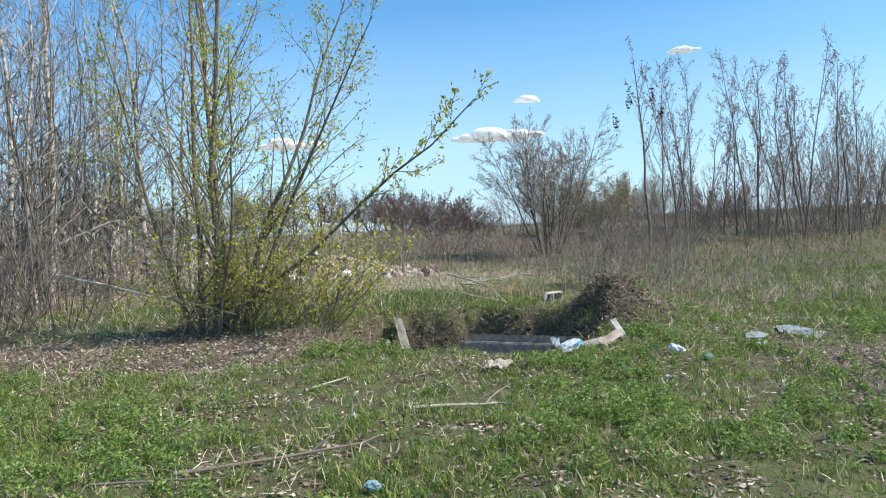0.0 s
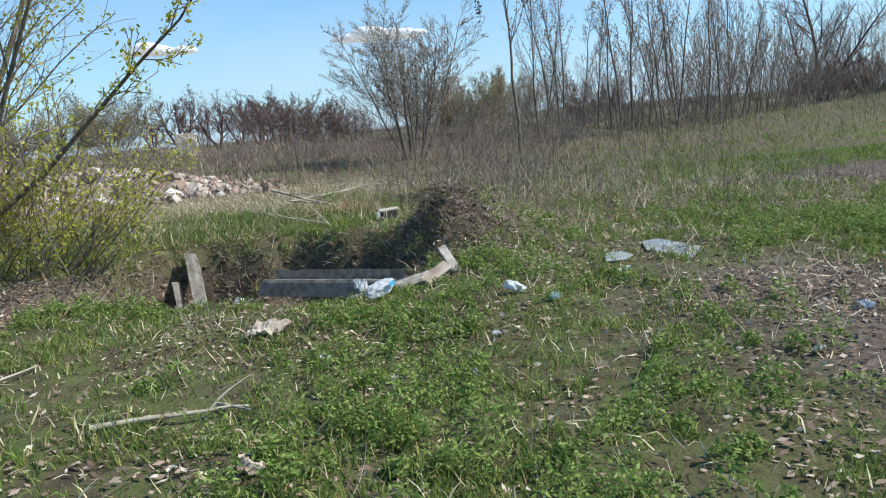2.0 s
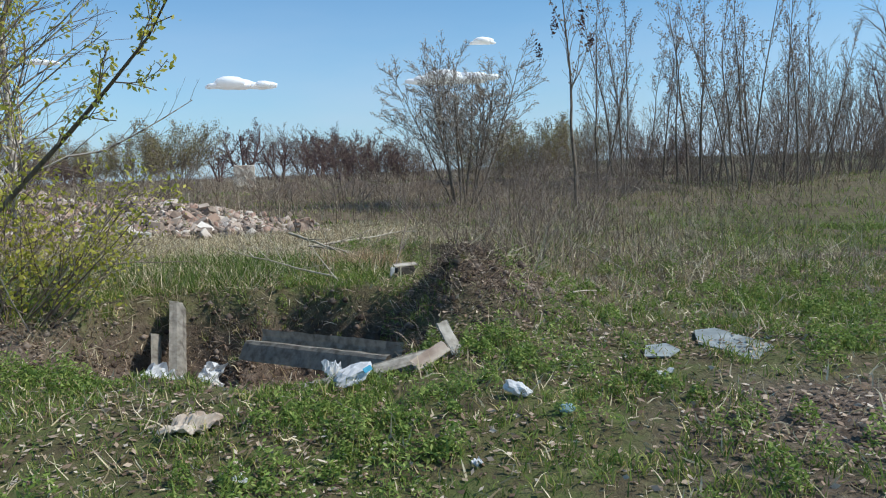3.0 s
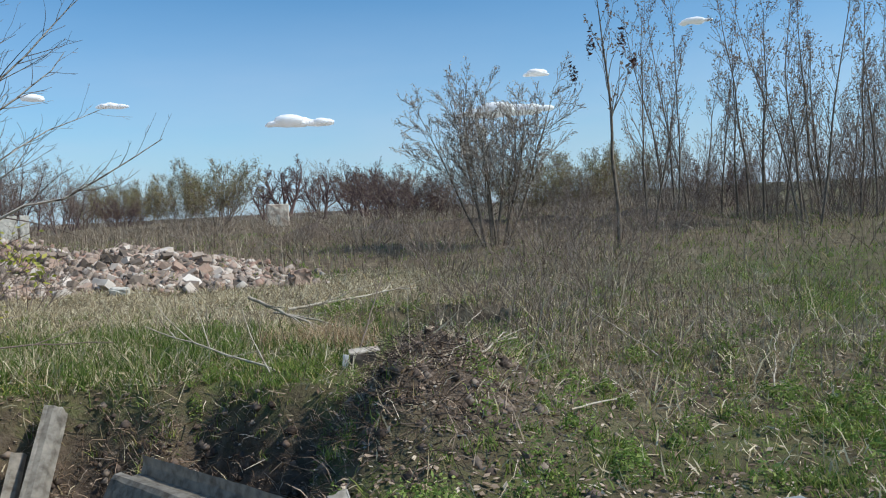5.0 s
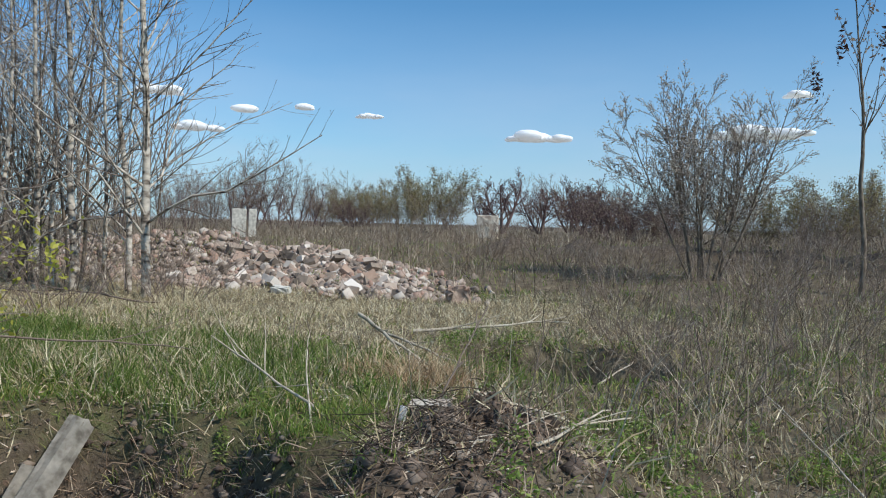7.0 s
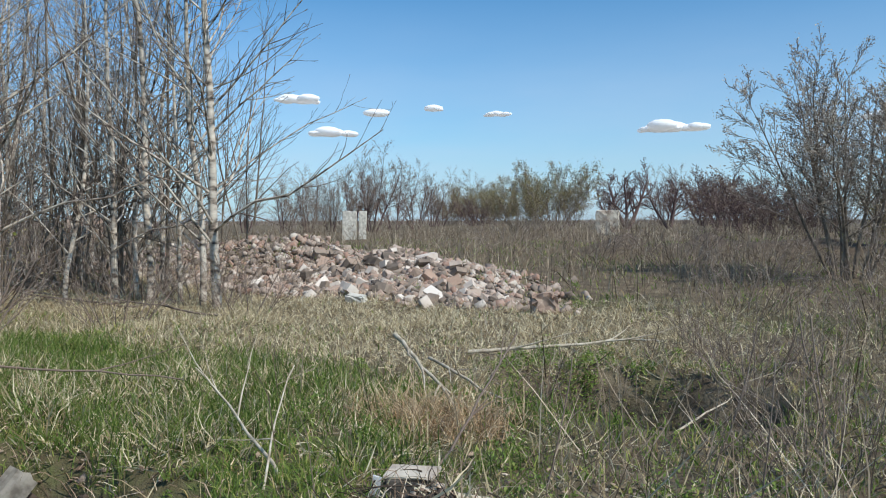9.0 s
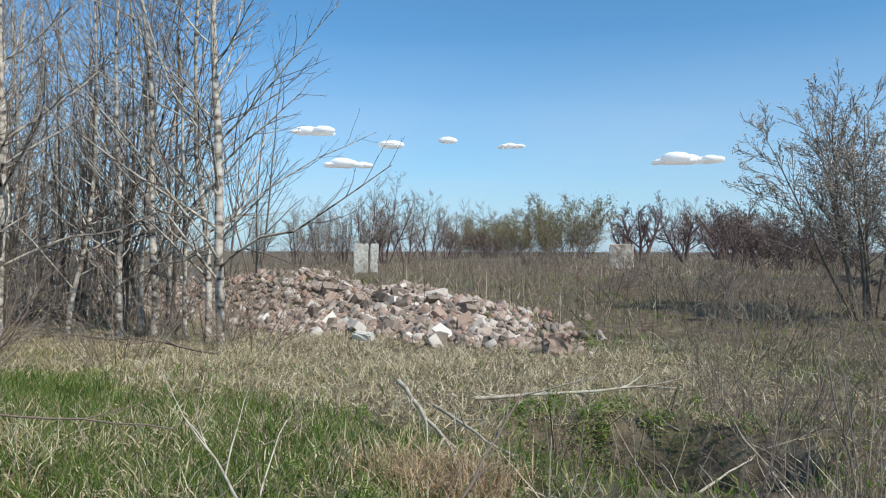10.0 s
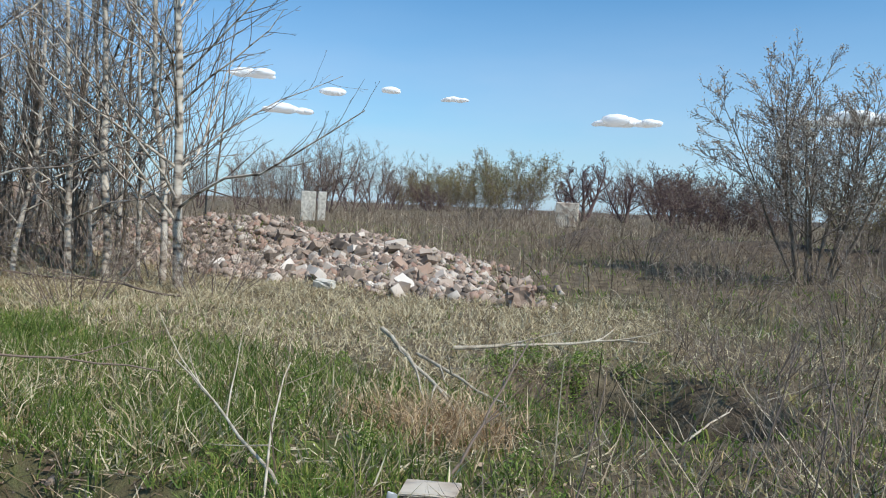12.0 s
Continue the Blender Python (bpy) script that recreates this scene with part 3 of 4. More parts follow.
# row of young trees
row = []
for k in range(3):
    row.append(tree("young_poplar", spread_stems(2 + k % 2, 0.16, 7.2, 0.045, R, 11, 0.35), [(22, 0.15, 0.26, 0.4, 0.5, 0.08, 5), (8, 0.15, 0.42, 0.55, 0.5, 0.05, 4)], 90 + k, M_BARK, M_TWIG, M_BUD, 1100, 0.085, 0.06, 1.7, "foliage", 0.45))
for k, (x, y, size) in enumerate([(8.80, 29.00, 0.85), (9.77, 30.00, 0.90), (12.05, 31.00, 0.85), (12.14, 29.00, 0.95), (13.23, 28.00, 1.00), (14.78, 30.00, 0.95), (11.52, 33.00, 0.75), (14.01, 32.00, 0.85), (16.05, 30.00, 1.00), (18.26, 32.00, 0.90)]):
    if k < 3:
        put(row[k], x, y, "bare young poplar with rusty buds at the field edge", "tree", "row of young poplars", 50 * k, size)
    else:
        again(row[k % 3], x, y, 77 * k, size)
# thickets of whips farther along
whips = tree("whip_thicket", spread_stems(14, 0.4, 4.9, 0.024, R, 8, 0.9), [(13, 0.1, 0.34, 0.5, 0.5, 0.07, 5), (7, 0.15, 0.42, 0.6, 0.5, 0.04, 4)], 99, M_TWIG, M_TWIG, M_BUD, 500, 0.07, 0.06, thin_min=1.5)
put(whips, 16.16, 31.00, "dense thicket of bare grey whips", "thicket", "grey thickets", 0, 1.0)
for k, (x, y, size) in enumerate([(18.36, 33.00, 0.95), (20.27, 34.00, 1.00), (22.61, 36.00, 1.00), (24.93, 38.00, 0.90), (15.94, 33.00, 0.80), (31.53, 42.00, 0.90), (31.54, 40.00, 1.00), (34.79, 42.00, 1.00), (12.48, 36.00, 0.60), (11.34, 38.00, 0.55), (42.54, 50.00, 0.90), (9.2, 30.5, 0.42), (10.8, 31.5, 0.5), (12.9, 31.0, 0.45), (14.4, 33.5, 0.55), (17.2, 33.5, 0.6), (19.6, 36.0, 0.7), (21.5, 34.5, 0.6), (24.0, 36.0, 0.7), (27.5, 40.0, 0.8), (29.5, 42.5, 0.8), (8.0, 33.0, 0.4), (6.3, 29.5, 0.33), (7.29, 40.00, 0.50), (-23.38, 42.00, 0.60), (-24.85, 46.00, 0.70), (3.07, 32.00, 0.50), (-29.40, 40.00, 0.60)]):
    again(whips, x, y, 63 * k, size)
# dark trees
dark_tree = tree("dark_tree", spread_stems(4, 0.5, 7.0, 0.12, R, 9, 0.2), [(20, 0.2, 0.45, 0.45, 0.65, 0.06, 6), (15, 0.15, 0.45, 0.5, 0.6, 0.02, 4)], 105, M_TWIG_DARK, M_TWIG_DARK, None, thin_min=2.2)
put(dark_tree, 30.76, 44.00, "dark bare spreading tree by the green bank", "tree", size=1.15)
purple = tree("round_bush", spread_stems(16, 1.0, 3.2, 0.035, R, 8, 0.6), [(14, 0.15, 0.45, 0.5, 0.6, 0.05, 5), (8, 0.1, 0.5, 0.6, 0.6, 0.02, 4), (4, 0.1, 0.5, 0.7, 0.6, 0.02, 3)], 107, M_TWIG_DARK, M_TWIG_DARK, M_BUD, 5200, 0.07, 0.16, 2.4, "foliage", 0.6)
put(purple, -2.25, 55.00, "dense dark purplish bare bush in the field", "shrub", "far bushes", size=1.1)
olive = tree("olive_bush", spread_stems(18, 0.75, 4.1, 0.03, R, 8, 0.6), [(13, 0.15, 0.42, 0.5, 0.55, 0.05, 5), (7, 0.1, 0.5, 0.6, 0.5, 0.02, 4), (4, 0.1, 0.5, 0.7, 0.5, 0.02, 3)], 109, M_TWIG, M_TWIG, M_OLIVE, 13000, 0.085, 0.16, 2.2, "foliage", 0.5)
put(olive, -13.68, 56.00, "olive-brown budding bush in the field", "shrub", "far bushes", size=1.05)
gnarled = tree("old_fruit_tree", spread_stems(3, 0.5, 3.6, 0.16, R, 8, 0.1), [(12, 0.2, 0.62, 0.5, 0.8, 0.05, 5), (9, 0.15, 0.5, 0.5, 0.7, 0.02, 5), (6, 0.15, 0.5, 0.6, 0.6, 0.02, 3)], 111, M_TWIG_DARK, M_TWIG_DARK, None, thin_min=3.0)
put(gnarled, -10.17, 62.00, "gnarled dark bare fruit tree in the field", "tree", "old fruit trees", 0, 1.15)
for k, (x, y, size) in enumerate([(-7.61, 64.00, 1.00), (-4.59, 66.00, 1.05), (-3.60, 70.00, 1.10), (1.51, 70.00, 0.90), (-7.11, 75.00, 1.00), (-15.08, 75.00, 0.90)]):
    again(gnarled, x, y, 90 * k + 40, size)
for k, (x, y, size) in enumerate([(-34.02, 80.00, 0.75), (5.06, 31.00, 0.45), (9.64, 45.00, 0.80), (-33.60, 85.00, 1.10), (-28.53, 80.00, 0.90), (12.97, 50.00, 0.80), (-17.65, 60.00, 0.90), (44.04, 50.00, 1.00), (42.56, 46.00, 1.10)]):
    again(olive, x, y, 50 * k + 20, size, "small budding bush in the field")
for k, (x, y, size) in enumerate([(-28.47, 75.00, 0.90), (-0.58, 50.00, 0.90), (1.02, 48.00, 0.70), (10.20, 52.00, 0.70), (2.49, 48.00, 0.55), (33.70, 46.00, 0.80), (38.60, 50.00, 0.90), (34.32, 50.00, 0.80), (15.72, 42.00, 0.80)]):
    again(purple, x, y, 70 * k + 10, size)
far_bare = tree("far_bare_tree", spread_stems(6, 0.5, 5.4, 0.06, R, 8, 0.3), [(15, 0.12, 0.48, 0.5, 0.75, 0.04, 5), (9, 0.15, 0.45, 0.55, 0.5, 0.03, 4), (4, 0.15, 0.45, 0.7, 0.5, 0.03, 3)], 113, M_TWIG_DARK, M_TWIG, M_BUD, 3000, 0.06, 0.15, 1.5, "foliage", 0.5)
put(far_bare, -24.07, 50.00, "bare brownish tree beyond the rubble", "tree", "trees beyond the rubble", 0, 1.0)
for k, (x, y, size) in enumerate([(-23.40, 47.00, 0.75), (-25.55, 55.00, 0.90), (-25.93, 48.00, 0.70), (-26.59, 60.00, 0.90), (-30.67, 70.00, 0.85), (-30.86, 72.00, 0.80), (-26.20, 46.00, 0.65), (-36.43, 90.00, 1.20), (-28.59, 55.00, 0.80), (-26.35, 44.00, 0.70), (-38.71, 45.00, 0.80), (-40.91, 42.00, 0.80), (-47.67, 40.00, 0.90), (-30.58, 45.00, 0.70), (-18.64, 75.00, 0.80), (-11.21, 80.00, 1.00), (-6.99, 75.00, 0.90)]):
    again(far_bare, x, y, 83 * k, size)

# far woods and hedges round the horizon
def far_woods():
    r = np.random.default_rng(31)
    n = 75000
    a = np.radians(r.uniform(-100, 100, n))
    d = r.choice([95.0, 130.0, 180.0, 240.0], n) + r.uniform(-14, 14, n)
    x, y = 3 - d * np.sin(a), 8 + d * np.cos(a)
    crown = 0.35 + 2.6 * vnoise(x, y, 16, 5) ** 2 + 1.3 * vnoise(x, y, 5, 6) ** 2
    tall = 0.55 * crown * (d / 115) * r.uniform(0.25, 1.0, n) ** 0.7
    base = np.stack([x, y, height(x, y) - 0.2 + 0.3 * tall * r.random(n)], 1)
    v, t, q = blades(base, r.uniform(0, 0.9, n), tall * r.uniform(0.5, 1.0, n), r.uniform(0.03, 0.09, n), r.uniform(-0.5, 0.5, n), r)
    return mesh_of("far_woods", v, tris=t, quads=q, mat=M_TWIG)


tagged(new("far_woods", far_woods()), "distant bare brown woods along the horizon", "woods", kind="stuff")


# ---- rubble ----
def chunk_mesh(seed):
    r = random.Random(seed)
    bm = bmesh.new()
    for sx in (-1, 1):
        for sy in (-1, 1):
            for sz in (-1, 1):
                for _ in range(2):
                    p = [0.5 * sx, 0.38 * sy, 0.28 * sz]
                    k = r.randrange(3)
                    for j in range(3):
                        p[j] *= r.uniform(0.72, 1.05) if j == k else r.uniform(0.9, 1.08)
                    bm.verts.new(p)
    got = bmesh.ops.convex_hull(bm, input=bm.verts)
    bmesh.ops.delete(bm, geom=[v for v in bm.verts if not v.link_faces], context="VERTS")
    me = bpy.data.meshes.new("chunk")
    bm.to_mesh(me)
    bm.free()
    return me


CHUNKS = [chunk_mesh(k) for k in range(9)]


def rubble_heap():
    heap_thing = tagged(empty("rubble_heap", -4.0, 21.5, 0), "long heap of broken pale brick and concrete rubble", "rubble")
    r = np.random.default_rng(14)
    for me in CHUNKS:
        me.materials.append(M_CHUNK)
    count = 0
    while count < 300:
        x, y = r.normal(-3.6, 1.45), r.uniform(19.8, 22.8)
        if r.random() > math.exp(-((y - 20.9) / 1.3) ** 2) or x > -1.3 - 0.5 * (y - 20) or x < -8:
            continue
        s = 0.09 + 0.25 * r.random() ** 1.8
        ob = new("chunk", CHUNKS[count % 9])
        ob.matrix_basis = pose(x + 4.0, y - 21.5, z_at(x, y) + s * r.uniform(0.05, 0.32), r.uniform(-40, 40), r.uniform(-40, 40), r.uniform(0, 360))
        ob.scale = (s * r.uniform(0.6, 1.6), s * r.uniform(0.6, 1.3), s * r.uniform(0.4, 1.2))
        ob.parent = heap_thing
        count += 1
    V, T, at = [], [], 0
    shapes = []
    for me in CHUNKS:
        co = np.array([v.co[:] for v in me.vertices])
        me.calc_loop_triangles()
        shapes.append((co, np.array([t.vertices[:] for t in me.loop_triangles])))
    for k in range(9500):
        f = r.random()
        x = r.uniform(-16, -0.2) if f < 0.6 else r.normal(-4.2, 2.2)
        y = 19.9 - 0.5 * r.random() ** 2 + abs(r.normal(0, 2.2)) + 0.9 * max(0.0, -x - 7) * 0.25
        if x > -0.9 - 0.5 * (y - 20) + 1.6 * r.random() ** 4:
            continue
        s = 0.045 + 0.17 * r.random() ** 3
        co, tr = shapes[k % 9]
        co = co * [r.uniform(0.7, 1.5), r.uniform(0.6, 1.2), r.uniform(0.5, 1.1)]
        m = np.array(Euler((r.uniform(-1, 1), r.uniform(-1, 1), r.uniform(0, 6.28))).to_matrix())
        V.append(co @ m.T * s + [x + 4.0, y - 21.5, z_at(x, y) + s * 0.2])
        T.append(tr + at)
        at += len(co)
    ob = part("small_rubble", mesh_of("small_rubble", np.concatenate(V), tris=np.concatenate(T), mat=M_CHUNK_SMALL), None, heap_thing)
    ob["kind"] = "stuff"


rubble_heap()

# ---- grass and weeds ----
def stuff(name, v, t, q, mat, label, category="grass"):
    tagged(new(name, mesh_of(name, v, tris=t, quads=q, mat=mat)), label, category, kind="stuff")


def meadow():
    r = np.random.default_rng(101)
    near = lambda x, y: np.clip((0.16 + 1.0 * smooth(0.44, 0.66, 0.5 * vnoise(x, y, 1.1, 20) + 0.5 * vnoise(x, y, 0.32, 21))) * (1 - 0.95 * bare_dirt(x, y)) * (1 - 0.93 * under_willow(x, y)) * (1 - pit(x, y)) * (1 - 0.8 * mound(x, y)) * (1 - 0.35 * brown(x, y)) * (1 - 0.8 * strawy(x, y)), 0, 1)
    a = scatter(-6, 8.5, 2.4, 12.5, 190000, near, r)
    b = scatter(-8, 13, 12.5, 17, 55000, near, r)
    c = scatter(-14, 30, 15, 36, 50000, near, r)
    tuft = scatter(-6, 8.5, 2.4, 12.5, 19000, near, r)
    tuft = np.repeat(tuft, 12, 0) + np.column_stack([r.normal(size=(12 * len(tuft), 2)) * 0.028, np.zeros(12 * len(tuft))])
    a = np.concatenate([a[::2], tuft])
    p = np.concatenate([a, b, c])
    n, far = len(p), np.repeat([1.0, 1.35, 2.2], [len(a), len(b), len(c)])
    tall = r.uniform(0.03, 0.12, n) * far ** 0.7 * (0.7 + 0.6 * vnoise(p[:, 0], p[:, 1], 1.5, 22))
    v, t, q = blades(p, r.uniform(0.05, 0.9, n), tall, r.uniform(0.004, 0.010, n) * far, r.uniform(0.1, 0.9, n), r)
    stuff("meadow_grass", v, t, q, M_GRASS, "short patchy spring grass on waste ground")


def lush_grass():
    r = np.random.default_rng(102)
    p = scatter(-7.5, 2.6, 10.9, 15.5, 48000, lambda x, y: np.clip(lush(x, y) * (0.1 + 1.0 * vnoise(x, y, 0.4, 23)), 0, 1), r)
    n = len(p)
    v, t, q = blades(p, r.uniform(0.05, 0.8, n), r.uniform(0.10, 0.32, n), r.uniform(0.005, 0.010, n), r.uniform(0.1, 0.8, n), r)
    stuff("lush_grass", v, t, q, M_LUSH, "tall lush green grass behind the pit")


def straw():
    r = np.random.default_rng(103)
    dens = lambda x, y: (hollow(x, y + 0.5) < 0.1) * (hollow(x, y) < 0.2) * np.clip(strawy(x, y) * 0.9 + 0.7 * lush(x, y) + 1.8 * pit(x, y) * (1 - pit(x, y)) * smooth(0.9, -0.2, x) + 0.14 * brown(x, y) + 0.10 * (y > 11) * (1 - pit(x, y)) * (1 - bare_dirt(x, y)), 0, 1)
    a = scatter(-11, 8, 9.6, 21.5, 160000, dens, r)
    b = scatter(-6, 8, 2.4, 12.5, 44000, lambda x, y: np.clip(0.35 * (1 - pit(x, y)) + 0.3 * smooth(0.55, 0.75, vnoise(x, y, 0.9, 25)), 0, 1), r)
    p = np.concatenate([a, b])
    n, k = len(p), np.repeat([1.0, 0.55], [len(a), len(b)])
    hi = (0.3 + 1.0 * vnoise(p[:, 0], p[:, 1], 0.45, 24)) * (1 - 0.3 * smooth(13, 15, p[:, 1]))
    v, t, q = blades(p, r.uniform(0.35, 1.5, n), r.uniform(0.08, 0.36, n) * k * hi, r.uniform(0.004, 0.012, n), r.uniform(-0.6, 0.9, n), r)
    stuff("straw", v, t, q, M_STRAW, "bleached dry grass flattened by winter")
    p = scatter(-0.2, 2.4, 12.4, 14.4, 20000, lambda x, y: smooth(1.1, 0.3, np.hypot((x - 1.1) / 0.85, (y - 13.4) / 0.55) + 0.3 * vnoise(x, y, 0.4, 26)), r)
    n = len(p)
    v, t, q = blades(p, r.uniform(0.2, 1.3, n), r.uniform(0.12, 0.42, n), r.uniform(0.004, 0.009, n), r.uniform(0, 1.0, n), r)
    stuff("rust_grass", v, t, q, M_RUST, "tuft of rusty orange dry grass")


def root_mat():
    r = np.random.default_rng(108)
    p = scatter(-3, 3.4, 7.8, 12.4, 56000, lambda x, y: np.clip(3.5 * pit(x, y) * (1 - pit(x, y)) * (y > 8.8) + 0.12 * pit(x, y) + 0.5 * mound(x, y), 0, 1), r)
    n = len(p)
    v, t, q = blades(p, r.uniform(0.3, 1.9, n), r.uniform(0.05, 0.26, n), r.uniform(0.003, 0.008, n), r.uniform(0, 1.2, n), r)
    stuff("root_mat", v, t, q, M_LITTER, "matted brown roots and dead grass on the pit walls", "roots")


root_mat()


def clods():
    """Crumbled earth on the pit's walls and the ridge."""
    r = np.random.default_rng(118)
    p = scatter(-2.4, 4.0, 7.9, 12.4, 20000, lambda x, y: np.clip(3.2 * pit(x, y) * (1 - pit(x, y)) + 0.15 * pit(x, y) + 0.8 * mound(x, y), 0, 1), r)
    shape = np.array([(1, 0, 0), (-1, 0, 0), (0, 1, 0), (0, -1, 0), (0, 0, 1), (0, 0, -1)], float)
    faces = np.array([(0, 2, 4), (2, 1, 4), (1, 3, 4), (3, 0, 4), (2, 0, 5), (1, 2, 5), (3, 1, 5), (0, 3, 5)])
    n = len(p)
    size = 0.012 + 0.05 * r.random(n) ** 4
    turn = r.uniform(0, 6.28, n)
    c, k = np.cos(turn)[:, None], np.sin(turn)[:, None]
    body = shape[None] * r.uniform(0.6, 1.3, (n, 6, 1)) * size[:, None, None]
    body = np.stack([body[:, :, 0] * c - body[:, :, 1] * k, body[:, :, 0] * k + body[:, :, 1] * c, body[:, :, 2] * 0.8], 2) + p[:, None]
    stuff("soil_clods", body.reshape(-1, 3), (faces[None] + 6 * np.arange(n)[:, None, None]).reshape(-1, 3), None, M_SOIL, "crumbled brown earth clods on the dug edges", "soil")


clods()


def stalks():
    r = np.random.default_rng(104)
    a = scatter(-1, 9, 10.6, 21, 11500, lambda x, y: np.clip(brown(x, y) * (0.2 + 0.8 * vnoise(x, y, 0.8, 28)) + 0.03, 0, 1) * (np.hypot(x - 3.5, y - 9.0) > 1.5) * (hollow(x, y + 0.7) < 0.1) * (hollow(x, y) < 0.1), r)
    b = scatter(-22, 30, 20, 46, 28000, lambda x, y: np.clip(brown(x, y) * (0.15 + 0.85 * vnoise(x, y, 3, 27)) * (1 - smooth(0.15, 0.4, heap(x, y))), 0, 1), r)
    p = np.concatenate([a, b])
    n, k = len(p), np.repeat([1.0, 1.7], [len(a), len(b)])
    tall = (0.12 + 0.85 * r.random(n) ** 3.0) * np.where(k > 1, 1.1, 1.0)
    w = r.uniform(0.003, 0.008, n) * k ** 1.5
    v1, t1, q1 = blades(p, 0.9 * r.random(n) ** 1.6, tall, w, r.uniform(-0.1, 0.4, n), r)
    V, T, Q, at = [v1], [t1], [q1], len(v1)
    for _ in range(3):
        s = p + np.stack([np.zeros(n), np.zeros(n), tall * r.uniform(0.3, 0.8, n)], 1) + r.normal(size=(n, 3)) * 0.03
        v, t, q = blades(s, r.uniform(0.3, 1.2, n), tall * r.uniform(0.25, 0.5, n), w * 0.7, r.uniform(-0.5, 0.3, n), r)
        V.append(v), T.append(t + at), Q.append(q + at)
        at += len(v)
    stuff("dry_weeds", np.concatenate(V), np.concatenate(T), np.concatenate(Q), M_STALK, "dense brown dry weed stalks", "weeds")


def herbs():
    r = np.random.default_rng(105)
    dens = lambda x, y: np.clip(smooth(0.44, 0.60, 0.55 * vnoise(x, y, 1.2, 30) + 0.45 * vnoise(x, y, 0.4, 31)), 0, 1) * (1 - 0.97 * bare_dirt(x, y)) * (1 - pit(x, y)) * (1 - 0.9 * under_willow(x, y)) * (1 - 0.9 * strawy(x, y)) * (1 - 0.7 * brown(x, y))
    near = scatter(-5.5, 7, 2.6, 9.8, 2100, dens, r)
    far = scatter(-6, 12, 9.8, 24, 520, dens, r)
    extra = np.array([(2.75, 11.6), (3.0, 11.75), (2.6, 11.8), (1.4, 15.75), (1.8, 15.85), (2.1, 15.9), (1.0, 15.6), (2.5, 15.95), (1.65, 10.9), (1.75, 10.6), (3.3, 11.9), (2.9, 8.2), (2.7, 8.35), (3.0, 12.6), (1.9, 12.7), (2.3, 12.3)])
    side = np.column_stack([r.uniform(2.7, 6.5, 90), r.uniform(9.2, 13.0, 90)])
    rim = np.column_stack([r.uniform(0.7, 1.9, 40), r.normal(15.75, 0.3, 40)])
    lip = np.column_stack([r.uniform(-1.7, -0.4, 40), np.zeros(40)])
    lip[:, 1] = 8.02 + 0.36 * np.clip(1.25 - lip[:, 0], 0, 2.2) + r.normal(0, 0.12, 40)
    extra = np.concatenate([extra, extra, side, rim, lip])
    extra = np.repeat(extra, 1, 0) + r.normal(size=(len(extra), 2)) * 0.12
    p = np.concatenate([near, far, np.column_stack([extra, height(extra[:, 0], extra[:, 1])])])
    m = 130
    n = len(p) * m
    k = np.arange(n) // m
    wide = r.uniform(0.05, 0.17, len(p))
    tall = wide * r.uniform(0.7, 1.7, len(p)) + 0.03
    tall *= np.where((p[:, 0] > -0.6) & (p[:, 0] < 1.9) & (p[:, 1] > 7.7) & (p[:, 1] < 9.3), 0.4, 1.0)
    a, f = r.uniform(0, 2 * np.pi, n), np.sqrt(r.random(n))
    x, y = p[k, 0] + f * wide[k] * np.cos(a), p[k, 1] + f * wide[k] * np.sin(a)
    z = height(x, y) + tall[k] * (1 - f ** 2) * r.uniform(0.35, 1.05, n) + 0.01
    v, q = leaf_quads(np.stack([x, y, z], 1), r.uniform(0.016, 0.044, n), r, 0.40, 0.4)
    stuff("weed_herbs", v, None, q, M_HERB, "clumps of low green feathery weeds", "weeds")


def litter():
    r = np.random.default_rng(106)
    p = scatter(-8, 9, 2.6, 13, 150000, lambda x, y: np.clip(0.10 + 0.45 * smooth(0.5, 0.68, vnoise(x, y, 0.8, 51)) + 0.8 * under_willow(x, y) + 0.25 * bare_dirt(x, y) + 0.5 * mound(x, y) + 0.5 * pit(x, y), 0, 1), r)
    p[:, 2] += r.uniform(0.004, 0.03, len(p))
    v, q = leaf_quads(p, r.uniform(0.02, 0.065, len(p)), r, 0.5, 0.8)
    stuff("dead_leaves", v, None, q, M_LITTER, "fallen brown leaves and chaff", "leaf litter")
    lines = []
    t = scatter(-8, 9, 2.6, 14, 4200, lambda x, y: np.clip(0.25 + 0.6 * under_willow(x, y) + 0.6 * mound(x, y) + 0.4 * pit(x, y), 0, 1), r)
    for x, y, z in t:
        a = r.uniform(0, 6.28)
        L = r.uniform(0.08, 0.4)
        lines.append(limb((x, y, z + 0.012), (math.cos(a), math.sin(a), r.uniform(0, 0.35)), L, r.uniform(0.0015, 0.004), 4, r, 0.15, 0))
    v, q = tubes(lines, 3)
    stuff("fallen_twigs", v, None, q, M_TWIG, "scattered dry twigs on the ground", "twigs")


meadow()
lush_grass()
straw()
stalks()
herbs()
litter()


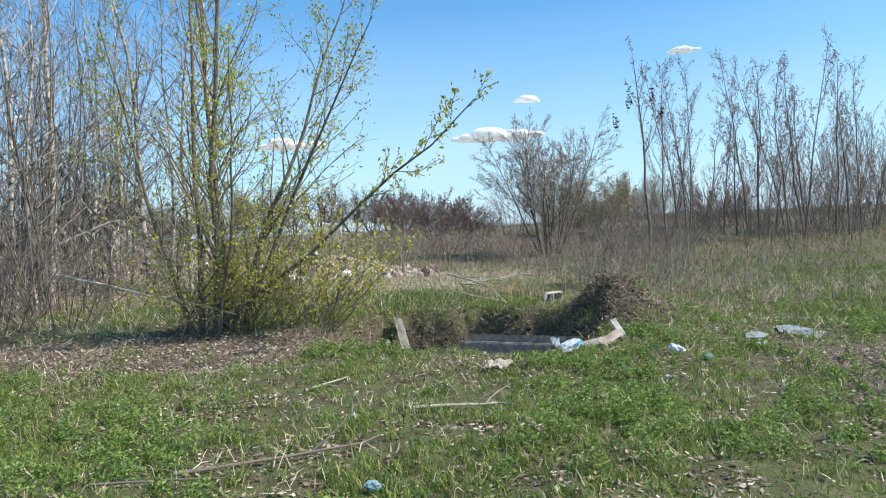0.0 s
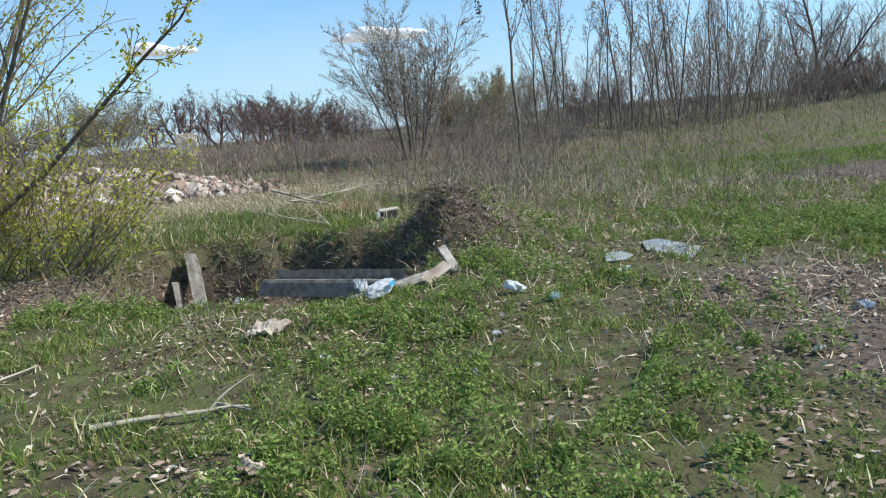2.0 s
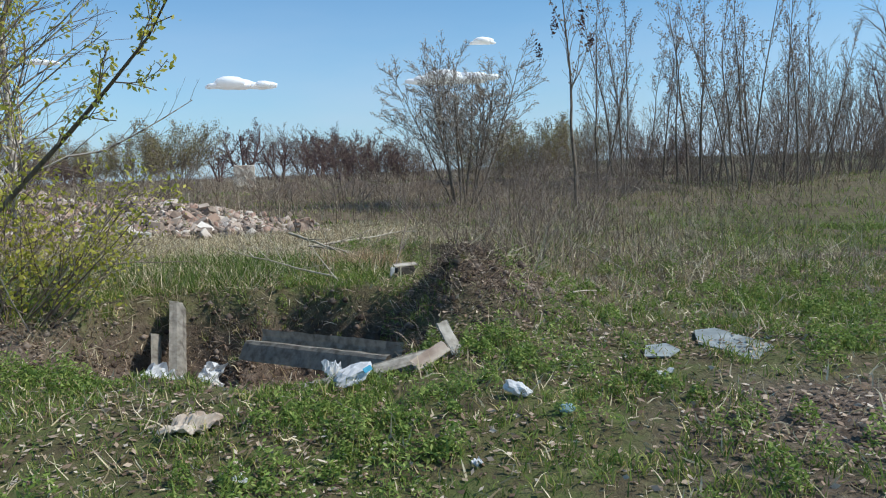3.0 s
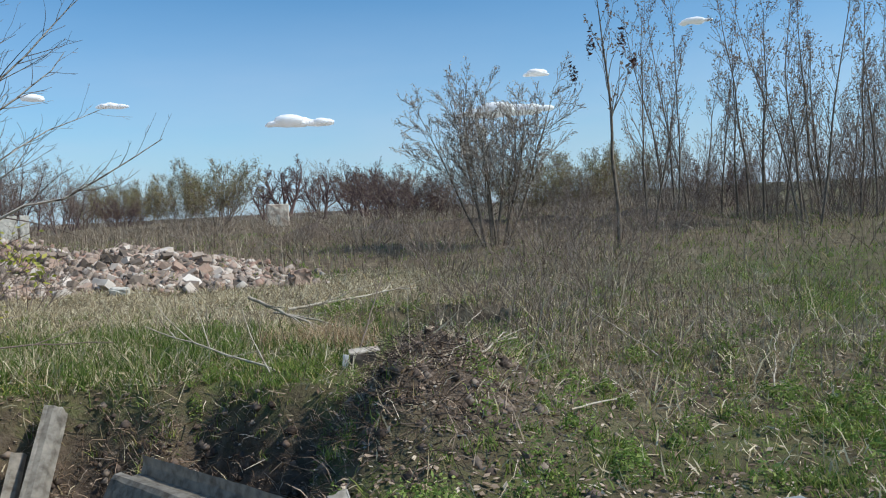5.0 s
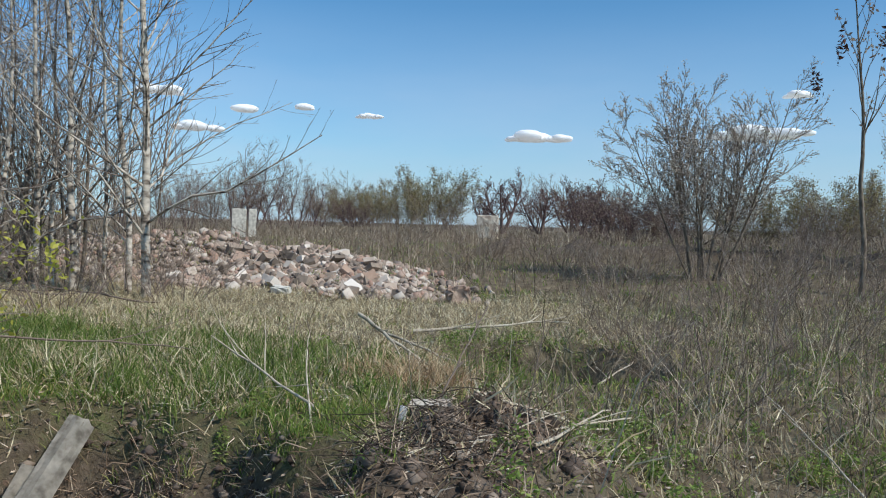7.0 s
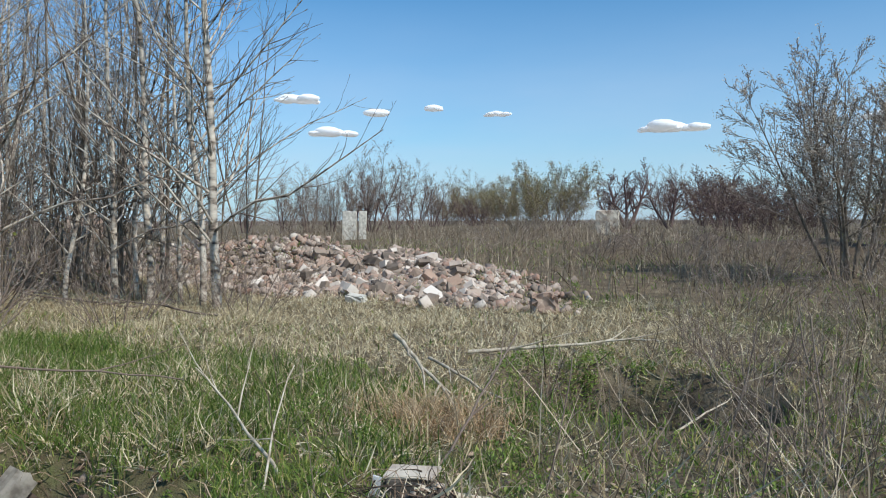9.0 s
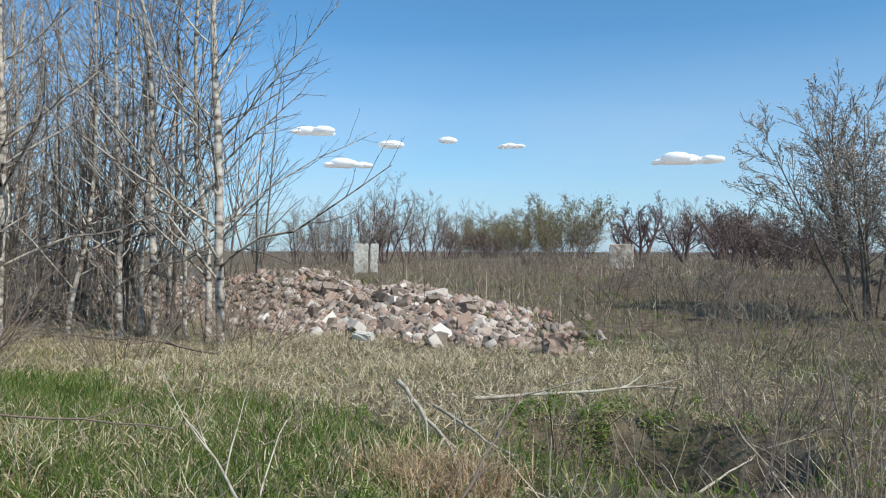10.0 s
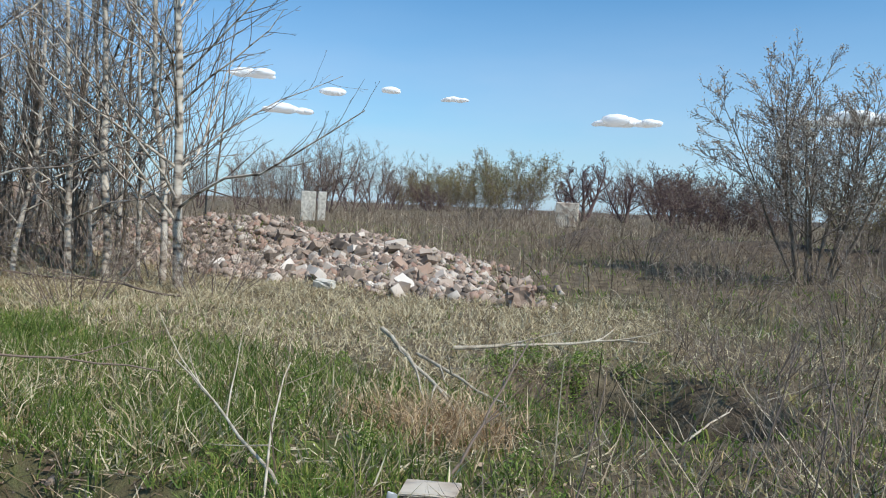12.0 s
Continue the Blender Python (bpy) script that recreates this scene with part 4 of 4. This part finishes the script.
# ---- discarded things ----
def box_bm(lx, ly, lz, bevel=0.01, cut=0, rough=0.0, seed=0):
    bm = bmesh.new()
    bmesh.ops.create_cube(bm, size=1.0)
    bmesh.ops.scale(bm, vec=(lx, ly, lz), verts=bm.verts)
    if cut:
        bmesh.ops.subdivide_edges(bm, edges=bm.edges[:], cuts=cut, use_grid_fill=True)
    if bevel:
        sharp = [e for e in bm.edges if len(e.link_faces) == 2 and e.calc_face_angle(0) > 0.5]
        bmesh.ops.bevel(bm, geom=sharp, offset=bevel, segments=2, affect="EDGES")
    rr = random.Random(seed)
    for v in bm.verts:
        v.co += Vector((rr.uniform(-1, 1), rr.uniform(-1, 1), rr.uniform(-1, 1))) * rough
    return bm


def profile_bm(section, length, thick, steps=14, rough=0.004, seed=0):
    """A sheet bent to a section (x, z) and drawn out along y, with real thickness and a worn edge."""
    rr = random.Random(seed)
    bm = bmesh.new()
    n = len(section)
    grid = []
    for k in range(steps + 1):
        y = length * (k / steps - 0.5)
        grid.append([bm.verts.new((x, y + (rr.uniform(-1, 1) * 4 * rough if k in (0, steps) else 0), z + rr.uniform(-1, 1) * rough)) for x, z in section])
    for k in range(steps):
        for j in range(n - 1):
            bm.faces.new((grid[k][j], grid[k][j + 1], grid[k + 1][j + 1], grid[k + 1][j]))
    bmesh.ops.solidify(bm, geom=bm.faces[:], thickness=thick)
    bmesh.ops.recalc_face_normals(bm, faces=bm.faces)
    return bm


def frame_pose(a, b, up=(0, 0, 1)):
    """A pose with y from a to b, at their middle."""
    a, b = Vector(a), Vector(b)
    y = (b - a).normalized()
    x = y.cross(Vector(up)).normalized()
    z = x.cross(y)
    m = Matrix((x, y, z)).transposed().to_4x4()
    m.translation = (a + b) / 2
    return m


def thing(name, data, mat, m, label, category, group=""):
    ob = part(name, data, mat, None)
    ob.matrix_basis = m
    return tagged(ob, label, category, group)


# concrete channel lying across the pit, its far wall standing above the near lip
channel = thing("concrete_channel", profile_bm([(-0.12, 0.085), (-0.11, 0.02), (-0.09, -0.04), (0.03, -0.04), (0.045, 0.012), (0.10, 0.015), (0.125, -0.01), (0.20, -0.15)], 1.85, 0.03, 16, 0.004, 1), M_SLATE,
      frame_pose((0.2, 10.7, -0.13), (1.66, 9.45, -0.05)), "grey asbestos-cement channel lying across the pit", "channel")
# ribbed offcuts standing in the rubbish
thing("cement_post", profile_bm([(-0.10, 0.0), (-0.07, 0.012), (-0.035, 0.04), (0.0, 0.045), (0.035, 0.04), (0.07, 0.012), (0.10, 0.0)], 1.5, 0.014, 14, 0.004, 2), M_SLATE,
      frame_pose((-0.47, 10.4, -0.72), (-0.76, 11.6, 0.10), (0.75, -0.6, 0.5)), "ribbed grey cement sheet strip leaning in the pit", "offcut", "sheet offcuts")
thing("cement_post", profile_bm([(-0.06, 0.0), (-0.03, 0.012), (0.03, 0.02), (0.06, 0.0)], 0.8, 0.014, 10, 0.004, 3), M_SLATE,
      frame_pose((-0.72, 10.6, -0.70), (-0.95, 11.4, -0.1), (0.7, -0.6, 0.4)), "narrow grey cement sheet strip leaning in the pit", "offcut", "sheet offcuts")
# long board along the lip
thing("board", box_bm(0.08, 1.3, 0.025, 0.006, 3, 0.006, 4), M_SLATE, frame_pose((0.72, 8.55, -0.10), (1.86, 8.80, 0.10), (0.1, -0.7, 0.7)), "curved grey board on the lip of the pit", "board")
thing("board_shard", box_bm(0.10, 0.30, 0.018, 0.004, 2, 0.006, 5), M_PLASTER, frame_pose((1.76, 8.55, 0.08), (2.03, 8.72, 0.20), (0.3, -0.5, 0.8)), "broken pale board shard at the pit edge", "board")
thing("board_shard", box_bm(0.10, 0.30, 0.018, 0.004, 2, 0.006, 6), M_SLATE, frame_pose((2.12, 8.8, z_at(2.12, 8.8) + 0.0), (2.0, 8.95, z_at(2.0, 8.95) + 0.24), (0.5, -0.8, 0.3)), "grey board shard stuck in the earth", "board")


def crumple(lx, ly, lz, seed, cuts=4, amount=0.35):
    """A crumpled bag or scrap."""
    bm = bmesh.new()
    bmesh.ops.create_icosphere(bm, subdivisions=3, radius=0.5)
    off = Vector((seed * 3.1, seed * 1.7, seed * 5.3))
    for v in bm.verts:
        k = 1 + amount * noise.noise(v.co * 3.5 + off) + 0.5 * amount * noise.noise(v.co * 8 + off)
        v.co = Vector((v.co.x * lx * k, v.co.y * ly * k, v.co.z * lz * k))
    return bm


def rag(lx, ly, seed, amount=0.08, torn=0.25):
    """A crumpled torn sheet with thickness."""
    bm = bmesh.new()
    bmesh.ops.create_grid(bm, x_segments=18, y_segments=16, size=0.5)
    off = Vector((seed * 2.3, seed * 4.1, 0))
    for v in bm.verts:
        c = v.co.copy()
        way = c.normalized() if c.length > 1e-6 else Vector((1, 0, 0))
        edge = 0.37 + 0.14 * noise.noise(way * 1.3 + off) + torn * 0.4 * noise.noise(way * 4.5 - off)
        reach = 2 * max(abs(c.x), abs(c.y)) * edge
        c = way * reach
        v.co = Vector((c.x * lx, c.y * ly, amount * (noise.noise(c * 3 + off) + 0.7 * noise.noise(c * 7 + off) + 0.35 * noise.noise(c * 14 - off))))
    bmesh.ops.solidify(bm, geom=bm.faces[:], thickness=0.006)
    return bm


def drop(x, y, up=0.0, rx=0, ry=0, rz=0):
    return pose(x, y, z_at(x, y) + up, rx, ry, rz)


for x, y, lx, ly, up, rx, ry, rz, s in ((-0.42, 9.75, 0.55, 0.5, 0.12, 55, 10, 20, 1), (-0.3, 9.5, 0.5, 0.45, 0.08, 35, -12, -10, 2), (-0.05, 10.0, 0.42, 0.46, 0.20, 75, 20, 50, 3), (-0.95, 9.72, 0.32, 0.32, 0.18, 40, 0, 80, 5), (-0.62, 9.6, 0.34, 0.34, 0.10, 40, 10, 10, 9)):
    thing("plastic_bag", rag(lx, ly, s, 0.11), M_WHITE, drop(x, y, up, rx, ry, rz), "torn crumpled white plastic bag in the pit", "plastic bag", "white rubbish")
thing("plastic_bag", rag(0.2, 0.22, 11, 0.1), M_BLUE, drop(0.66, 9.2, 0.10, 60, 20, 0), "crumpled bright blue plastic scrap in the pit", "plastic bag")
thing("plastic_bag", rag(0.5, 0.34, 12, 0.08), M_TEAL, drop(0.05, 9.0, 0.10, 25, 0, 20), "clear teal plastic film crumpled among weeds", "plastic film")
bag = thing("milk_bag", crumple(0.28, 0.18, 0.12, 3, amount=0.4), M_WHITE, drop(1.36, 8.25, 0.07, 0, -20, 25), "folded white plastic bag with a blue mark", "plastic bag")
part("blue_mark", box_bm(0.06, 0.004, 0.035, 0.001), M_BLUE, bag, "small dark blue printed patch").matrix_basis = pose(0.08, -0.105, 0.03, -25, 0, 5)
thing("plastic_bag", rag(0.26, 0.34, 21, 0.10), M_WHITE, drop(1.25, 8.32, 0.06, 25, 15, 30), "torn crumpled white plastic bag in the pit", "plastic bag", "white rubbish")
thing("paper_scrap", rag(0.42, 0.24, 14, 0.05), M_PLASTER, drop(0.5, 7.5, 0.06, 8, 0, 30), "flattened dirty white paper scrap in grass", "paper")
thing("white_cup", crumple(0.17, 0.10, 0.08, 6, amount=0.4), M_WHITE, drop(2.38, 7.7, 0.06, 0, 15, -20), "crushed white plastic pot in grass", "litter")
thing("plastic_pot", crumple(0.09, 0.07, 0.06, 7, amount=0.2), M_TEAL, drop(2.62, 7.42, 0.04), "small pale blue plastic scrap in grass", "litter")
thing("plastic_pot", crumple(0.11, 0.07, 0.06, 8, amount=0.4), M_TEAL, drop(-0.47, 4.3, 0.05, 0, 10, 30), "turquoise and white plastic scrap in grass", "litter")
for k, (x, y, s) in enumerate(((0.6, 5.25, 0.16), (0.9, 6.85, 0.10), (-0.75, 5.8, 0.11), (3.6, 5.75, 0.10), (3.4, 8.0, 0.12), (2.05, 6.9, 0.07), (2.9, 9.3, 0.07), (1.75, 6.15, 0.06), (4.4, 6.4, 0.12), (1.3, 6.2, 0.05))):
    thing("paper_scrap", rag(s, s * 0.8, 30 + k, 0.03), M_WHITE if k % 3 else M_PLASTER, drop(x, y, 0.04, 15 * (k % 3), 10, 40 * k), "small crumpled white scrap in grass", "paper", "white scraps")
# dusty glass sheet lying in the meadow
def broken_sheet(outline, thick):
    """A sheet broken to an uneven outline."""
    bm = bmesh.new()
    face = bm.faces.new([bm.verts.new((x, y, 0.02 * x + 0.03 * math.sin(3 * y))) for x, y in outline])
    up = bmesh.ops.extrude_face_region(bm, geom=[face])
    bmesh.ops.translate(bm, vec=(0, 0, thick), verts=[v for v in up["geom"] if isinstance(v, bmesh.types.BMVert)])
    bmesh.ops.recalc_face_normals(bm, faces=bm.faces)
    return bm


thing("glass_sheet", broken_sheet([(-0.26, 0.08), (-0.20, 0.30), (-0.15, 0.44), (0.03, 0.47), (0.14, 0.20), (0.29, -0.12), (0.24, -0.27), (0.12, -0.50), (0.02, -0.40), (-0.06, -0.33), (-0.12, -0.08)], 0.008), M_SHEET, drop(4.19, 8.66, 0.0, 0, 0, 0), "dusty grey-green sheet lying on grass", "sheet")
thing("glass_sheet", broken_sheet([(-0.14, -0.05), (-0.04, 0.12), (0.12, 0.10), (0.15, -0.04), (0.03, -0.11)], 0.010), M_SHEET, drop(3.55, 8.55, 0.02, 4, -3, 10), "small broken grey sheet piece on grass", "sheet")


# the low box with a pale lid behind the pit
stump = tagged(empty("broken_crate", 1.72, 12.05, z_at(1.72, 12.05), 12), "dark broken crate with a pale lid in grass", "crate")
part("body", box_bm(0.22, 0.17, 0.14, 0.012, 2, 0.006, 8), M_DARKWOOD, stump).matrix_basis = pose(0.03, 0, 0.06)
part("lid", box_bm(0.27, 0.15, 0.014, 0.004, 2, 0.003, 9), M_PLASTER, stump, "chipped whitish lid").matrix_basis = pose(0.04, 0, 0.142, 5, -3, 0)
part("side_board", box_bm(0.05, 0.012, 0.10, 0.003, 1, 0.002, 10), M_WHITE, stump, "pale upright side board").matrix_basis = pose(-0.13, -0.07, 0.08, 0, 8, 0)

# twin slabs on end, and the ruined wall pieces
pillar = tagged(empty("concrete_pillar", -15.5, 35.9, z_at(-15.5, 35.9), 32), "pair of upright weathered concrete slabs in rubble", "pillar")
part("slab", box_bm(0.62, 0.3, 1.3, 0.02, 3, 0.008, 11), M_CONCRETE, pillar).matrix_basis = pose(-0.2, 0, 0.6, 0, 0.5, 0)
part("slab", box_bm(0.34, 0.3, 1.3, 0.02, 3, 0.008, 12), M_CONCRETE, pillar).matrix_basis = pose(0.38, 0.05, 0.6, 0, 1.5, 0)
thing("wall_stump", box_bm(1.1, 0.5, 1.2, 0.03, 4, 0.03, 13), M_PLASTER, pose(-6.7, 45, z_at(-6.7, 45) + 0.62, 0, 0, 10), "ruined pale plastered wall stump in weeds", "wall")
thing("wall_stump", box_bm(1.7, 0.5, 1.3, 0.04, 4, 0.03, 15), M_BRICK, pose(-31.0, 33.8, z_at(-31, 33.8) + 0.55, 0, 0, 50), "ruined pinkish brick wall stump in weeds", "wall")
thing("broken_block", box_bm(0.40, 0.26, 0.36, 0.05, 3, 0.03, 16), M_BRICK, pose(-0.35, 19.5, z_at(-0.35, 19.5) + 0.14, 8, -6, 20), "pale broken concrete block beside the rubble", "block")
thing("wall_block", box_bm(0.34, 0.2, 0.14, 0.02, 2, 0.012, 17), M_CONCRETE, pose(-3.7, 19.3, z_at(-3.7, 19.3) + 0.08, 4, 5, 10), "pale concrete block in dry grass", "block")


# ---- fallen branches ----
def fallen(a, b, radius, seed, mat=M_STICK, sag=0.03, forks=2, label="bleached fallen stick on the grass", up=0.03):
    r = np.random.default_rng(seed)
    pa = np.array([a[0], a[1], z_at(a[0], a[1]) + (a[2] if len(a) > 2 else up)])
    pb = np.array([b[0], b[1], z_at(b[0], b[1]) + (b[2] if len(b) > 2 else up)])
    t = np.linspace(0, 1, 9)[:, None]
    L = np.linalg.norm(pb - pa)
    pts = pa + (pb - pa) * t + np.cumsum(r.normal(size=(9, 3)), 0) * [0.007 * L, 0.007 * L, 0.005 * L] * (t > 0) * (t < 1)
    lines = [(pts, radius * np.linspace(1, 0.45, 9))]
    for k in range(forks):
        i = 2 + r.integers(0, 5)
        d = (pb - pa) / L + r.normal(size=3) * 0.45
        lines.append(limb(pts[i], d, L * r.uniform(0.2, 0.45), radius * 0.55, 5, r, 0.1, 0.0))
    ob = tagged(new("fallen_branch", tube_mesh("fallen_branch", lines[:1], 6, mat)), label, "branch", "fallen branches")
    for line in lines[1:]:
        part("side_twig", tube_mesh("side_twig", [line], 5, mat), None, ob)
    return ob


fallen((-0.3, 6.05), (0.5, 6.15), 0.018, 1)
fallen((0.3, 6.3), (0.52, 6.0, 0.06), 0.010, 2, M_STICK, forks=0)
fallen((-1.75, 4.6), (-0.5, 5.15, 0.05), 0.015, 3, M_TWIG)
fallen((-1.35, 6.9), (-1.0, 7.3), 0.012, 4, forks=1)
fallen((-2.2, 4.45), (-1.3, 4.5), 0.010, 5, M_TWIG)
fallen((-5.4, 10.3, 0.95), (-2.9, 10.2, 0.30), 0.022, 6, M_STICK, forks=3, label="broken dead limb leaning from the willow")
fallen((2.35, 11.1, 0.04), (2.95, 12.1, 0.12), 0.014, 7)
fallen((2.3, 10.2, 0.04), (3.1, 11.9, 0.25), 0.012, 8)
fallen((2.75, 10.7, 0.05), (3.0, 11.7, 0.3), 0.010, 9)
fallen((3.3, 10.3, 0.05), (3.9, 11.0, 0.05), 0.008, 10)
fallen((4.3, 11.6, 0.1), (3.9, 12.9, 0.35), 0.006, 11, M_STICK)
fallen((4.9, 11.0, 0.05), (5.6, 12.4, 0.1), 0.007, 31, M_STICK)
fallen((0.05, 14.6, 0.42), (1.2, 13.6, 0.10), 0.022, 12, forks=5, label="tangle of dead branches in dry grass")
fallen((0.3, 14.8, 0.20), (1.5, 13.9, 0.05), 0.016, 13, forks=4, label="tangle of dead branches in dry grass")
fallen((0.3, 15.6, 0.12), (2.0, 16.6, 0.22), 0.022, 14, forks=4, label="bleached dead branch across dry grass")
fallen((-2.6, 12.1, 0.3), (-0.9, 13.0, 0.22), 0.012, 15, M_TWIG, forks=2, label="thin dead branch over green grass")
fallen((1.05, 11.9, 0.0), (-0.45, 12.7, 0.42), 0.012, 16, forks=3, label="pale dry cane leaning in the grass")
fallen((1.0, 11.8, 0.0), (0.55, 12.6, 0.5), 0.008, 17, forks=2, label="pale dry cane leaning in the grass")
fallen((2.6, 14.2, 0.0), (2.2, 14.9, 0.75), 0.012, 18, M_TWIG, forks=3, label="dead stem standing over the hollow")
fallen((2.65, 14.2, 0.0), (2.9, 15.0, 0.9), 0.010, 19, M_STICK, forks=2, label="dead stem standing over the hollow")
fallen((3.6, 14.0, 0.0), (3.4, 14.2, 0.9), 0.010, 20, M_TWIG, forks=4, label="dead stem standing in the weeds")
fallen((1.6, 12.6, 0.0), (1.85, 13.2, 0.75), 0.010, 21, M_TWIG, forks=4, label="dead stem standing in the weeds")
for k, (x, y, dx, dy, tall) in enumerate(((2.35, 12.4, 0.10, 0.1, 0.75), (3.05, 13.0, 0.22, 0.1, 0.95), (3.35, 12.6, 0.05, -0.1, 0.85), (3.6, 13.4, -0.15, 0.2, 1.0), (3.9, 12.9, 0.12, 0.2, 0.95))):
    fallen((x, y, -0.02), (x + dx, y + dy, tall), 0.006, 60 + k, M_TWIG, forks=4, label="dead branched weed stem standing upright")
fallen((-4.4, 16.9, 0.05), (-6.6, 16.5, 0.3), 0.018, 22, M_TWIG, forks=5, label="dead brushwood under the birches")
fallen((-6.6, 17.2, 0.05), (-9.2, 16.7, 0.25), 0.02, 23, M_TWIG, forks=5, label="dead brushwood under the birches")
fallen((-9.0, 17.6, 0.05), (-11.5, 17.0, 0.25), 0.02, 24, M_TWIG, forks=5, label="dead brushwood under the birches")
fallen((0.55, 9.3, -0.02), (0.75, 9.6, 0.5), 0.008, 25, forks=0, label="pale stick standing in the pit")


# the brush heap on the dug ridge, and bare shrubs round the thicket
def brush_heap():
    r = np.random.default_rng(77)
    lines = []
    for _ in range(750):
        x, y = 2.22 + r.normal() * 0.3, 10.2 + r.normal() * 0.5
        a = r.uniform(0, 6.28)
        lines.append(limb((x, y, z_at(x, y) + r.uniform(0, 0.13)), (math.cos(a), math.sin(a), r.uniform(-0.4, 0.6)), r.uniform(0.08, 0.32), r.uniform(0.0015, 0.004), 4, r, 0.16, 0))
    tagged(new("brush_heap", tube_mesh("brush_heap", lines, 3, M_BRUSH)), "dark tangled heap of roots and cut brush", "brush", kind="stuff")


brush_heap()
scrub = tree("bare_scrub", spread_stems(18, 0.95, 1.9, 0.012, R, 7, 0.5), [(8, 0.15, 0.42, 0.55, 0.6, 0.03, 4), (4, 0.15, 0.45, 0.6, 0.6, 0.02, 3)], 131, M_TWIG, M_TWIG, M_OLIVE, 160, 0.035, 0.03)
put(scrub, -6.4, 12.2, "tangle of bare grey scrub beside the thicket", "shrub", "bare scrub")
for k, (x, y, s) in enumerate(((-7.2, 11.6, 1.1), (-8.2, 12.8, 1.3), (-6.0, 13.8, 1.0), (-9.4, 12.2, 1.3), (-7.4, 14.6, 1.2), (-10.3, 14.0, 1.4), (-5.4, 15.9, 0.7), (-4.6, 17.6, 0.7), (-6.2, 18.3, 0.9), (-7.8, 18.2, 1.0), (-9.6, 18.4, 1.1), (-11.4, 18.8, 1.2), (-13.2, 18.6, 1.3), (-15, 19, 1.3), (-8.6, 10.4, 1.2), (-10.5, 11.3, 1.5), (1.0, 15.4, 0.35), (2.9, 16.2, 0.55), (3.6, 13.6, 0.5), (4.8, 16.4, 0.6), (4.2, 19.5, 0.8), (2.4, 20.8, 0.7), (5.6, 21.5, 0.8), (4.9, 24.0, 0.9), (2.0, 24.5, 0.8), (7.5, 24.5, 0.8), (0.0, 27.5, 0.9), (-2.5, 29.0, 0.9), (9.0, 28.0, 1.0), (12, 30, 1.1), (-6, 31, 1.0), (15, 29, 1.1))):
    again(scrub, x, y, 47 * k, s)


# ---- clouds ----
def cloud(az, el, wide, tall, seed, far=2200.0):
    r = random.Random(seed)
    a, e = radians(az), radians(el)
    c = Vector((3 - far * math.cos(e) * math.sin(a), 8 + far * math.cos(e) * math.cos(a), far * math.sin(e)))
    w, h = far * radians(wide), far * radians(tall)
    bm = bmesh.new()
    for k in range(16):
        u = r.uniform(-1, 1)
        size = h * (0.35 + 0.9 * (1 - abs(u)) * r.random())
        m = Matrix.Translation((u * w * 0.45, r.uniform(-0.2, 0.2) * w, size * 0.35)) @ Matrix.Diagonal((size * r.uniform(1.4, 2.4), size * 1.5, size * 0.75, 1))
        bmesh.ops.create_icosphere(bm, subdivisions=2, radius=0.6, matrix=m)
    for v in bm.verts:
        if v.co.z < 0:
            v.co.z *= 0.7
    me = bpy.data.meshes.new("cloud")
    bm.to_mesh(me)
    bm.free()
    shade_smooth(me)
    thing("cloud", me, M_CLOUD, Matrix.Translation(c) @ pose(0, 0, 0, 0, 0, az), "small white fair-weather cloud", "cloud", "fair-weather clouds")


for k, (az, el, wide, tall) in enumerate(((11.3, 6.6, 5.0, 1.1), (24.3, 8.0, 2.0, 0.6), (29.2, 8.4, 1.2, 0.5), (33.6, 8.0, 1.3, 0.7), (36.8, 6.5, 3.6, 1.0), (39.4, 8.9, 3.2, 0.9), (-4.5, 6.7, 7.0, 1.3), (-6.8, 9.4, 1.8, 0.6), (-18.4, 12.0, 2.2, 0.5), (-42.1, 5.4, 4.0, 1.0))):
    cloud(az, el, wide, tall, k)
